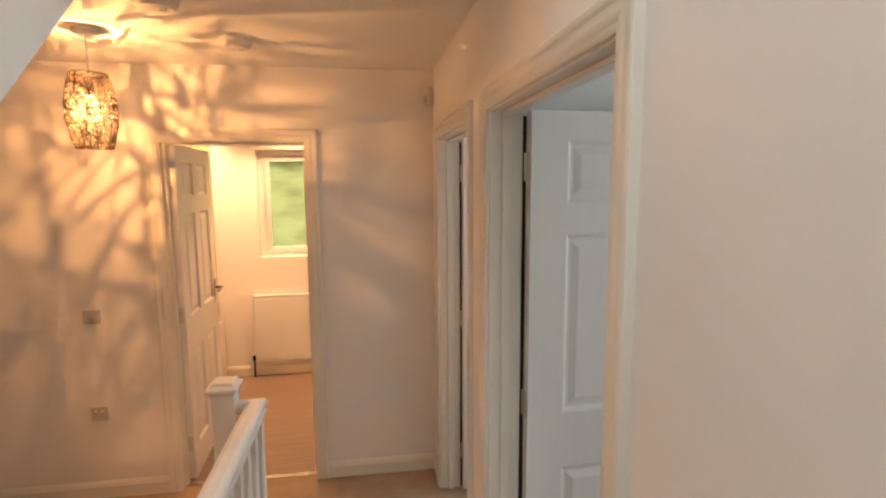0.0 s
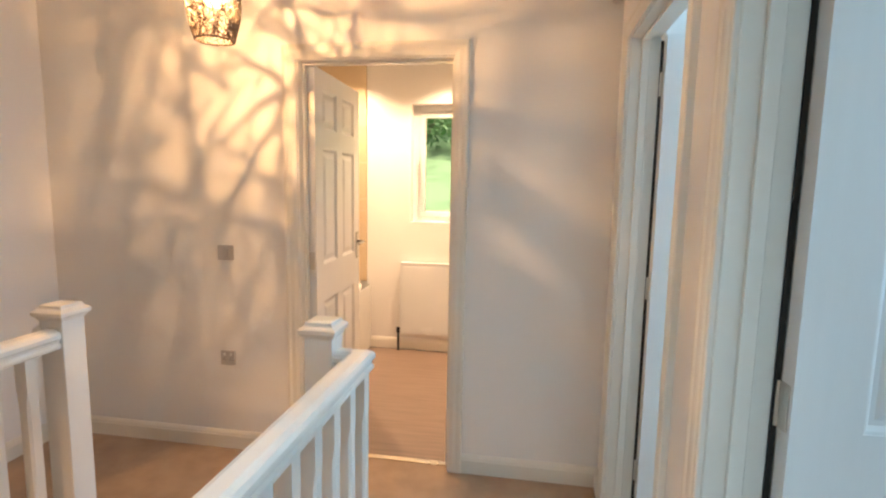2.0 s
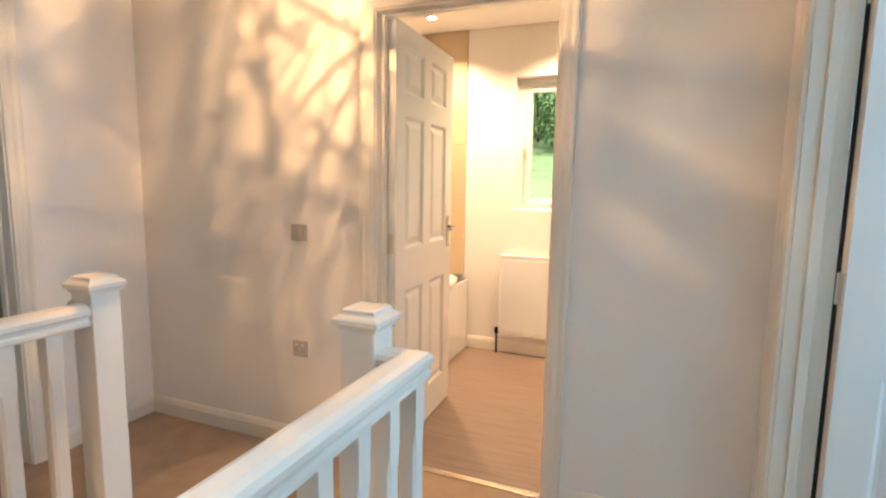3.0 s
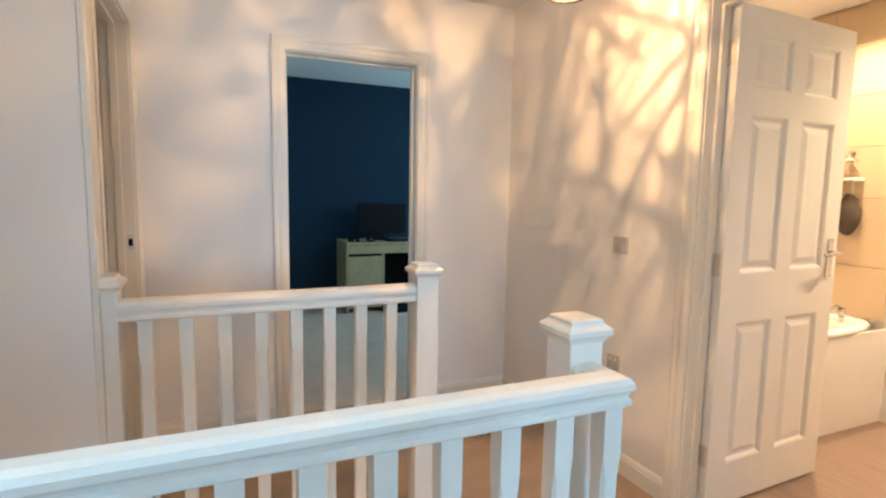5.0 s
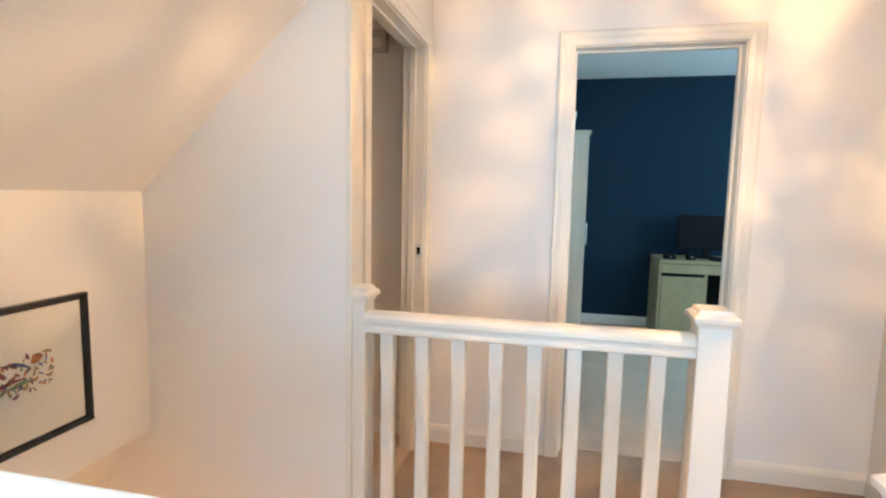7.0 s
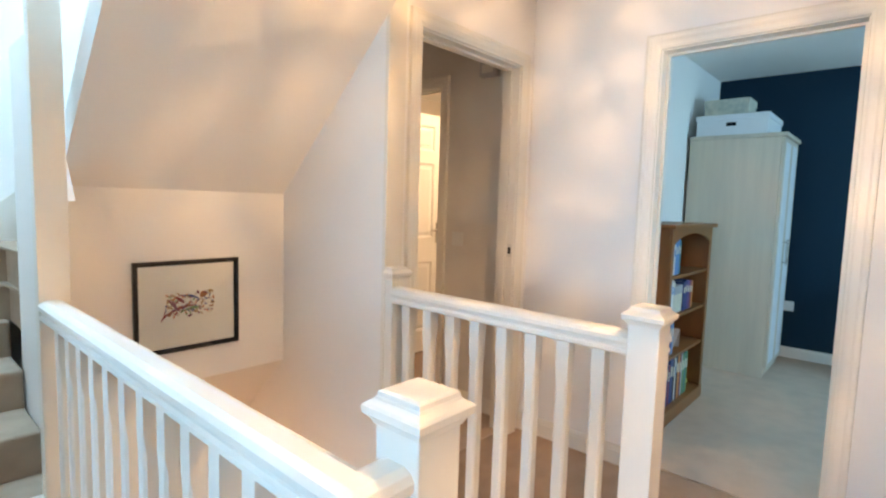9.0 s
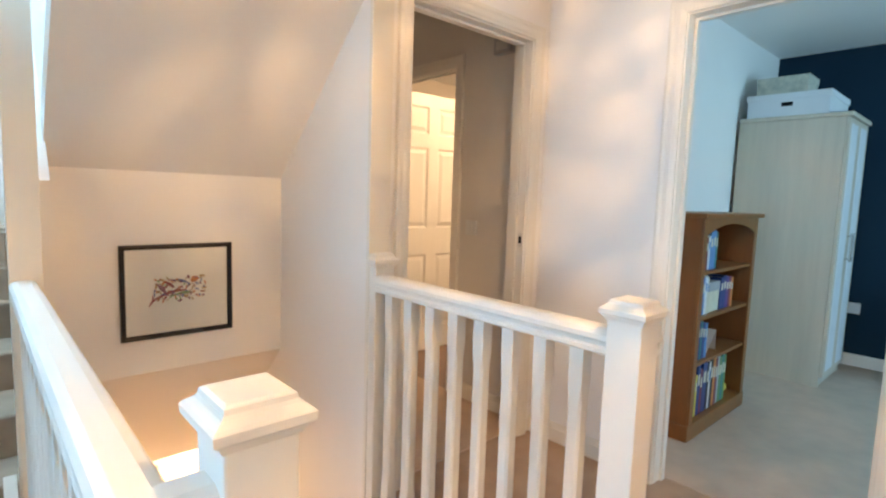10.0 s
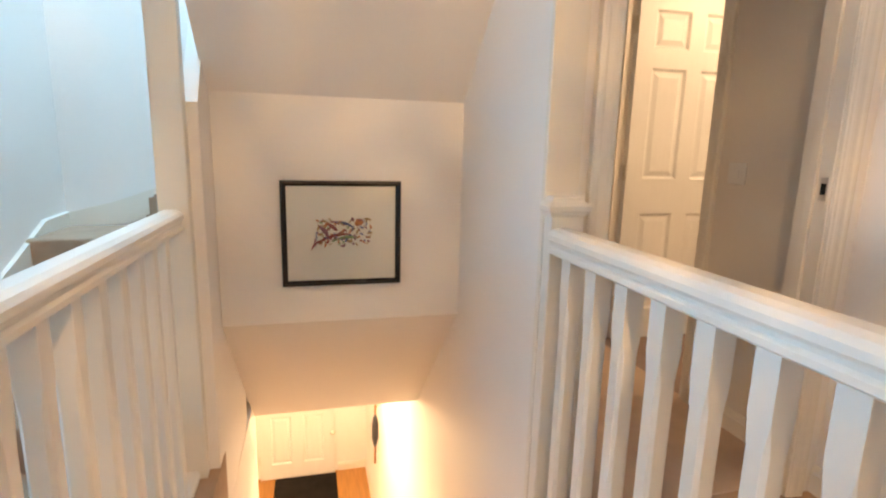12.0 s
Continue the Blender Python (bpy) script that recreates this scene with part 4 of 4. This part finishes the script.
BOOKS = {n: material("book_" + n, c, 0.5, vary=0.08, scale=20, bump=0.02) for n, c in
         (("teal", (0.03, 0.20, 0.20)), ("navy", (0.03, 0.06, 0.20)), ("blue", (0.10, 0.28, 0.55)), ("cream", (0.70, 0.66, 0.52)), ("white", (0.78, 0.79, 0.78)), ("orange", (0.72, 0.24, 0.06)),
          ("black", (0.02, 0.02, 0.025)), ("maroon", (0.22, 0.04, 0.06)), ("green", (0.10, 0.26, 0.10)), ("yellow", (0.78, 0.62, 0.10)), ("purple", (0.12, 0.06, 0.24)), ("grey", (0.40, 0.42, 0.44)))}
PAPER = material("book_pages", (0.74, 0.70, 0.60), 0.85, vary=0.05, fine=400, bump=0.1)


def book(x, shelf_z, w, h, d, colour, lean=0.0):
    """A closed book standing with its spine to the front."""
    e = thing("book", (x, BYF - 0.035, shelf_z + 0.0045 + (abs(math.sin(lean)) * w if lean > 0 else 0.0)), colour + " book standing on the pine shelf", "book", "books in the bookcase")
    part("cover", boxed(0, w, -0.004, 0.0, 0, h, bevel=0.0012, seg=1), BOOKS[colour], e)
    for x0, x1 in ((0, 0.0022), (w - 0.0022, w)):
        part("cover_board", boxed(x0, x1, -d, -0.004, 0, h), BOOKS[colour], e)
    part("pages", boxed(0.0024, w - 0.0024, -d + 0.004, -0.005, 0.003, h - 0.003), PAPER, e)
    part("spine_label", boxed(w * 0.2, w * 0.8, 0.0, 0.0006, h * 0.60, h * 0.82), BOOKS["cream" if colour not in ("cream", "white") else "blue"], e)
    e.matrix_world = e.matrix_world @ pose(0, 0, 0, 0, math.degrees(-lean), 0)


def row(x_start, shelf_z, items):
    x = x_start
    for w, h, colour in items:
        x -= w + 0.002
        book(x, shelf_z, w, h, rnd.uniform(0.15, 0.20), colour)
    return x


row(BX1 - 0.064, SHELF[0], ((0.034, 0.27, "teal"), (0.022, 0.27, "white"), (0.030, 0.24, "green"), (0.020, 0.23, "yellow"), (0.036, 0.28, "navy"), (0.030, 0.25, "maroon"), (0.052, 0.28, "navy"), (0.030, 0.27, "black"),
                            (0.022, 0.27, "white"), (0.034, 0.285, "black"), (0.030, 0.28, "orange"), (0.030, 0.27, "maroon"), (0.026, 0.28, "grey"), (0.034, 0.27, "green"), (0.030, 0.28, "teal"), (0.028, 0.27, "green")))
row(BX1 - 0.064, SHELF[1], ((0.030, 0.21, "blue"), (0.026, 0.20, "white"), (0.040, 0.205, "navy"), (0.024, 0.21, "teal"), (0.034, 0.20, "navy"), (0.03, 0.19, "blue")))
row(BX1 - 0.064, SHELF[2], ((0.022, 0.19, "teal"), (0.024, 0.20, "blue"), (0.030, 0.21, "white"), (0.026, 0.20, "blue"), (0.030, 0.21, "white"), (0.022, 0.20, "cream")))
row(BX1 - 0.395, SHELF[2], ((0.040, 0.18, "navy"), (0.034, 0.19, "navy"), (0.040, 0.18, "purple"), (0.034, 0.18, "maroon"), (0.028, 0.17, "orange")))
row(BX1 - 0.064, SHELF[3], ((0.026, 0.17, "cream"), (0.020, 0.18, "orange"), (0.022, 0.18, "yellow"), (0.030, 0.17, "maroon"), (0.026, 0.18, "white"), (0.034, 0.20, "blue"), (0.034, 0.21, "blue"), (0.024, 0.20, "teal")))
bx = thing("card_box", (BX1 - 0.315, BYF - 0.10, SHELF[2] + 0.0045), "cream lidded card box between the books", "box")
part("box_body", boxed(-0.075, 0.075, -0.09, 0.06, 0.0, 0.115, bevel=0.003), BOOKS["cream"], bx)
part("box_lid", boxed(-0.077, 0.077, -0.092, 0.062, 0.115, 0.165, bevel=0.003), BOOKS["grey"], bx, "grey lid")
fold = thing("folded_card", (BX1 - 0.40, BYF - 0.12, SHELF[1] + 0.0045), "white folded greeting card lying open", "card")
bm = loft(bmesh.new(), [[(-0.06, y, 0.001), (0.0, y + 0.02, 0.13), (0.07, y, 0.001), (0.068, y, 0.001), (0.0, y + 0.02, 0.126), (-0.058, y, 0.001)] for y in (-0.05, 0.06)])
part("card_sheet", bm, CARD, fold)
toy = thing("yellow_toy", (BX1 - 0.70, BYF - 0.10, SHELF[0] + 0.0045), "small yellow toy lying on the bottom shelf", "toy")
bm = bmesh.new()
bmesh.ops.create_icosphere(bm, subdivisions=3, radius=0.04)
for v in bm.verts:
    v.co = Vector((v.co.x * 1.6, v.co.y * 0.9, v.co.z * 0.7 + 0.028 + 0.3 * v.co.x * (v.co.x > 0)))
part("toy_body", bm, BOOKS["yellow"], toy, smooth=True)

WX0, WX1, WYF, WYB, WHT = -4.98, -4.38, 1.835, 1.175, 1.862
wd = thing("wardrobe", ((WX0 + WX1) / 2, (WYF + WYB) / 2, 0.004), "pale limed-oak wardrobe with white panelled doors", "wardrobe")
ww, wdp = (WX1 - WX0) / 2, (WYF - WYB) / 2
for s in (-1, 1):
    part("side_panel", boxed(s * ww, s * (ww - 0.020), -wdp, wdp - 0.022, 0.0, WHT - 0.030, bevel=0.002), WARDROBE, wd)
part("back_panel", boxed(-ww + 0.020, ww - 0.020, -wdp, -wdp + 0.008, 0.05, WHT - 0.03), DARK, wd)
part("plinth", boxed(-ww + 0.020, ww - 0.020, wdp - 0.050, wdp - 0.030, 0.0, 0.07), WARDROBE, wd)
part("cornice", boxed(-ww - 0.014, ww + 0.014, -wdp, wdp + 0.016, WHT - 0.030, WHT, bevel=0.008), WARDROBE, wd)
part("floor_panel", boxed(-ww + 0.020, ww - 0.020, -wdp + 0.008, wdp - 0.022, 0.07, 0.088), WARDROBE, wd)
for k, s in enumerate((1, -1)):
    x0, x1 = (0.002, ww - 0.002) if s == 1 else (-ww + 0.002, -0.002)
    d = part("door", boxed(x0, x1, wdp - 0.020, wdp, 0.075, WHT - 0.034, bevel=0.002), WARDROBE, wd)
    part("door_panel", boxed(x0 + 0.055, x1 - 0.045, wdp + 0.0005, wdp + 0.003, 0.11, WHT - 0.07), CARD, d, "white laminate door panel")
    hx = x0 + 0.025 if s == 1 else x1 - 0.025
    bm = rod(bmesh.new(), (hx, wdp + 0.028, 0.86), (hx, wdp + 0.028, 1.06), 0.006, 10)
    rod(bm, (hx, wdp, 0.88), (hx, wdp + 0.028, 0.88), 0.004, 8)
    rod(bm, (hx, wdp, 1.04), (hx, wdp + 0.028, 1.04), 0.004, 8)
    part("door_handle", bm, CHROME, d, "chrome bar handle")

sb = thing("storage_box", (-4.655, 1.465, 0.004 + WHT), "white lidded storage box on the wardrobe", "box")
part("box_body", boxed(-0.27, 0.27, -0.25, 0.25, 0.0, 0.125, bevel=0.004), CARD, sb)
part("box_lid", boxed(-0.278, 0.278, -0.258, 0.258, 0.118, 0.160, bevel=0.004), CARD, sb)
part("grip_slot", boxed(0.2695, 0.2715, -0.035, 0.035, 0.070, 0.098), DARK, sb, "dark grip slot")
PATTERN = material("floral_card", (0.62, 0.60, 0.50), 0.6, vary=0.12, scale=22, fine=60, bump=0.0, second=(0.40, 0.42, 0.36))
fbx = thing("gift_box", (-4.60, 1.40, 0.004 + WHT + 0.160), "small pale patterned box on the storage box", "box")
part("box_body", boxed(-0.13, 0.13, -0.16, 0.16, 0.0, 0.095, bevel=0.003), PATTERN, fbx)
part("box_lid", boxed(-0.134, 0.134, -0.164, 0.164, 0.090, 0.135, bevel=0.003), PATTERN, fbx)

DX = -4.72
dk = thing("desk", (DX - 0.25, 2.52, 0.004), "pale birch desk with a drawer and cupboard", "desk")
DW, DH = 1.10, 0.745
part("desktop", boxed(-0.25, 0.25, 0, DW, DH - 0.032, DH, bevel=0.003), BIRCH, dk)
part("side_panel", boxed(-0.245, 0.245, 0.0, 0.022, 0, DH - 0.032, bevel=0.002), BIRCH, dk)
part("side_panel", boxed(-0.245, 0.245, DW - 0.022, DW, 0, DH - 0.032, bevel=0.002), BIRCH, dk)
part("divider", boxed(-0.24, 0.240, 0.390, 0.412, 0, DH - 0.125, bevel=0.002), BIRCH, dk)
part("drawer_front", boxed(0.228, 0.246, 0.024, DW - 0.024, DH - 0.120, DH - 0.038, bevel=0.002), BIRCH, dk)
part("cupboard_door", boxed(0.226, 0.244, 0.026, 0.388, 0.05, DH - 0.150, bevel=0.002), BIRCH, dk)
# black board paints the shade in the slot under the drawer
part("gap_shadow_board", boxed(0.15, 0.215, 0.026, 0.388, DH - 0.148, DH - 0.128), DARK, dk, "dark board for the shade above the cupboard door")
part("back_board", boxed(-0.24, -0.225, 0.022, DW - 0.022, 0.20, DH - 0.032), DARK, dk, "dark back board")
mon = thing("monitor", (DX - 0.30, 2.52 + 0.47, 0.004 + DH), "black flat monitor on a stand", "monitor")
part("screen", boxed(-0.020, 0.012, -0.27, 0.27, 0.075, 0.40, bevel=0.006), DARK, mon)
part("screen_face", boxed(0.0122, 0.0135, -0.255, 0.255, 0.095, 0.385), DARK, mon, "glossy dark screen")
part("neck", boxed(-0.05, -0.02, -0.03, 0.03, 0.010, 0.20, bevel=0.004), DARK, mon)
part("foot", lathe(bmesh.new(), [(0.0, 0.0), (0.115, 0.0), (0.110, 0.010), (0.03, 0.016), (0.0, 0.016)]), DARK, mon)
for nm, yy, ww2, hh2, lb in (("router", 0.10, 0.10, 0.035, "small black box with a light on the desk"), ("speaker", 0.28, 0.07, 0.055, "small black speaker on the desk")):
    e = thing(nm, (DX - 0.10, 2.52 + yy, 0.004 + DH), lb, nm)
    part("case", boxed(-0.05, 0.05, -ww2 / 2, ww2 / 2, 0.0, hh2, bevel=0.006), DARK, e)
    part("light", boxed(0.050, 0.0512, -0.008, 0.008, hh2 * 0.5, hh2 * 0.5 + 0.005), PLASTIC, e, "pale status light")
kb = thing("keyboard", (DX - 0.08, 2.52 + 0.66, 0.004 + DH), "black keyboard lying on the desk", "keyboard")
part("tray", boxed(-0.07, 0.07, -0.21, 0.21, 0.0, 0.018, bevel=0.004), DARK, kb)
bm = bmesh.new()
for i in range(5):
    for j in range(14):
        box(bm, -0.06 + i * 0.024, -0.042 + i * 0.024, -0.20 + j * 0.0286, -0.176 + j * 0.0286, 0.018, 0.024)
part("keys", bm, BLACKFRAME, kb)
fb2 = thing("floor_box", (DX + 0.02, 3.05, 0.004), "dark box with white cable on the floor under the desk", "box")
part("case", boxed(-0.12, 0.12, -0.14, 0.14, 0.0, 0.06, bevel=0.006), DARK, fb2)
part("cable", tube(bmesh.new(), [Vector((0.12, -0.05, 0.02)), Vector((0.20, -0.10, 0.006)), Vector((0.24, 0.02, 0.006)), Vector((0.16, 0.10, 0.006))], 0.005, 6), PLASTIC, fb2, "white cable")
ws = thing("bedroom_socket", (-5.24, 1.80, 0.46), "white double socket on the navy wall", "socket")
part("plate", boxed(0.0005, 0.010, -0.073, 0.073, -0.043, 0.043, bevel=0.003), PLASTIC, ws)
part("plug", boxed(0.010, 0.045, -0.055, -0.005, -0.025, 0.025, bevel=0.006), PLASTIC, ws)
wb = thing("window_bedroom", (-4.5, 5.11, 0.95), "white plastic bedroom window", "window", kind="structure")
window_parts(wb, 1.6, 1.15)
for nm, y, w in (("window_east_a", 1.45, 1.10), ("window_east_b", 3.10, 0.80)):
    we = thing(nm, (3.21, y, 1.0), "white plastic window of an east room", "window", kind="structure", turn=-90)
    window_parts(we, w, 1.0)

# lobby switch, and a plain grey box added for a dark smudge
sw = thing("light_switch", (XW - 0.02, 0.46, 1.05), "white light switch on the taupe lobby wall", "switch")
part("plate", boxed(0.0005, 0.010, -0.043, 0.043, -0.043, 0.043, bevel=0.003), PLASTIC, sw)
part("rocker", boxed(0.010, 0.014, -0.012, 0.012, -0.018, 0.018, bevel=0.001), PLASTIC, sw)
db = thing("lobby_wall_box", (XW - 0.02, 0.677, 2.058), "plain grey box high on the lobby wall", "chime")
part("case", boxed(0.0005, 0.045, -0.06, 0.06, -0.055, 0.055, bevel=0.006), GREYPLASTIC, db)
part("grille", boxed(0.045, 0.047, -0.04, 0.04, -0.035, 0.010), TAUPE, db)

# ---------------------------------------------------------------- hall below
mat_ = thing("door_mat", (-0.53, -3.17, ZB), "charcoal bristle door mat inside the front door", "mat")
part("bristles", boxed(-0.335, 0.335, -0.27, 0.27, 0.003, 0.014, bevel=0.004), MATBLACK, mat_)
part("border", boxed(-0.345, 0.345, -0.28, 0.28, 0.0005, 0.006, bevel=0.002), DARK, mat_)
lb = thing("letter_plate", (-0.475, -3.4885, -1.845), "steel letter plate in the front door", "letter plate")
part("plate", boxed(-0.13, 0.13, 0.0005, 0.008, -0.022, 0.022, bevel=0.003), CHROME, lb)
part("flap", boxed(-0.105, 0.105, 0.008, 0.011, -0.014, 0.014, bevel=0.002), GREYPLASTIC, lb)
hk = thing("coat_hook", (XS0, -2.20, -1.20), "wooden hook rail with an umbrella hanging from it", "hook")
part("peg", tube(bmesh.new(), [Vector((0.001, 0, 0.0)), Vector((0.04, 0, -0.005)), Vector((0.055, 0, 0.02))], 0.007, 8), HINGE, hk)
um = thing("umbrella", (XS0 + 0.045, -2.20, -1.205), "folded dark umbrella with a wooden handle hanging on the hall wall", "umbrella")
part("handle", tube(bmesh.new(), [Vector((0.0, 0.03, 0.0)), Vector((0.0, 0.0, 0.022)), Vector((0.0, -0.03, 0.0)), Vector((0.0, -0.03, -0.10))], 0.010, 8), PINE, um, "curved wooden handle")
part("folded_canopy", lathe(bmesh.new(), [(0.004, -0.09), (0.020, -0.13), (0.030, -0.20), (0.032, -0.34), (0.014, -0.42), (0.002, -0.43)], (0, -0.03, 0), 12), BOOKS["black"], um, smooth=True)
part("tip", rod(bmesh.new(), (0, -0.03, -0.40), (0, -0.03, -0.60), 0.011), PINE, um, "wooden tip")
hl = thing("hall_lamp", (-0.42, -1.5, -0.325), "round glowing hall ceiling lamp", "lamp")
part("base", lathe(bmesh.new(), [(0.0, 0.0), (0.08, 0.0), (0.08, -0.02), (0.0, -0.02)]), PLASTIC, hl)
part("cord", rod(bmesh.new(), (0, 0, -0.02), (0, 0, -0.30), 0.004), PLASTIC, hl)
part("bulb", lathe(bmesh.new(), [(0.004, -0.29), (0.02, -0.30), (0.05, -0.33), (0.058, -0.36), (0.04, -0.395), (0.002, -0.41)]), bulb_mat, hl, "glowing bulb", smooth=True)
for nm, pts, face in (("baseboard_hall_front", ((XS0, -3.50), (-0.90, -3.50)), (0, 1)), ("baseboard_hall_front_b", ((0.0, -3.50), (0.55, -3.50)), (0, 1)), ("baseboard_hall_west", ((XS0, -3.50), (XS0, -0.98)), (1, 0))):
    o = baseboard(nm, pts, face)
    o.location.z = ZB

# ---------------------------------------------------------------- outside
bm = bmesh.new()
NX, NY = 30, 24
grid = [[bm.verts.new((-60 + 120 * i / NX, 6.0 + 60 * (j / NY) ** 1.6, -2.9 + max(0, (60 * (j / NY) ** 1.6 - 3)) * 0.42 + 0.5 * noise.noise(Vector((i * 0.4, j * 0.5, 0))))) for j in range(NY + 1)] for i in range(NX + 1)]
for i in range(NX):
    for j in range(NY):
        bm.faces.new((grid[i][j], grid[i + 1][j], grid[i + 1][j + 1], grid[i][j + 1]))
structure("ground_bank", bm, GRASS, "bright green grassy bank behind the house", "ground", smooth=True)
structure("ground", boxed(-400, 400, -400, 400, -3.3, -2.95), GRASS, "grass around the house", "ground")


def bush(x, y, z, r, seed):
    e = thing("bush", (x, y, z), "dense green bush on the grassy bank", "bush", "bushes on the bank")
    rr = random.Random(seed)
    bm = bmesh.new()
    for k in range(7):
        a, l = rr.uniform(0, 6.28), rr.uniform(0.5, 0.9) * r
        tube(bm, [Vector((0, 0, -0.2)), Vector((0.3 * l * math.cos(a), 0.3 * l * math.sin(a), 0.5 * l)), Vector((0.7 * l * math.cos(a), 0.7 * l * math.sin(a), 1.1 * l))], 0.04, 5)
    part("branch", bm, RATTAN, e)
    vs, fs = [], []
    for k in range(1100):
        d = Vector((rr.gauss(0, 1), rr.gauss(0, 1), rr.gauss(0, 0.8))).normalized() * r * rr.uniform(0.55, 1.08)
        c = Vector((d.x * 1.25, d.y, d.z * 0.9 + r * 0.75))
        u = Vector((rr.gauss(0, 1), rr.gauss(0, 1), rr.gauss(0, 1))).normalized()
        v = u.orthogonal().normalized()
        s = rr.uniform(0.08, 0.16)
        b = len(vs)
        vs += [c - u * s, c + v * s * 0.55, c + u * s, c - v * s * 0.55]
        fs.append((b, b + 1, b + 2, b + 3))
    me = bpy.data.meshes.new("leaves")
    me.from_pydata([tuple(p) for p in vs], [], fs)
    me.materials.append(LEAF)
    o = new("leaves", me)
    o.parent = e
    o["kind"] = "stuff"


for k, (x, y, z, r) in enumerate(((-4.2, 22.0, 3.2, 1.6), (-1.5, 24.0, 4.0, 1.8), (1.2, 23.0, 3.8, 1.5), (3.6, 25.0, 4.2, 1.9), (-6.8, 25.0, 4.2, 2.0))):
    bush(x, y, z, r, 20 + k)

# ---------------------------------------------------------------- wall tiles above the bath
tiles = thing("tiled_wall", (0, 0, 0), "sand-coloured ceramic wall tiles above the bath", "tiles", kind="structure")
part("grout_bed", boxed(-2.2, -1.122, YB - 0.006, YB - 0.001, 0.58, 2.419), GROUT, tiles, "pale grout")
tile_mesh = {}


def tile(x0, x1, z0, z1):
    key = (round(x1 - x0, 3), round(z1 - z0, 3))
    if key not in tile_mesh:
        b = boxed(0, x1 - x0, -0.009, 0, 0, z1 - z0, bevel=0.0015, seg=1)
        me = bpy.data.meshes.new("tile")
        b.to_mesh(me)
        b.free()
        me.materials.append(TILE)
        tile_mesh[key] = me
    o = new("tile", tile_mesh[key])
    o.location = (x0, YB - 0.005, z0)
    o.parent = tiles


zs = [0.583]
while zs[-1] < 2.40:
    zs.append(min(2.419, zs[-1] + (0.302 if len(zs) != 3 else 0.098)))
for za, zb in zip(zs, zs[1:]):
    for k in range(3):
        x1 = -1.122 - k * 0.402
        x0 = max(-2.2, x1 - 0.398)
        if zb - za > 0.02:
            tile(x0, x1, za + 0.0, zb - 0.004)
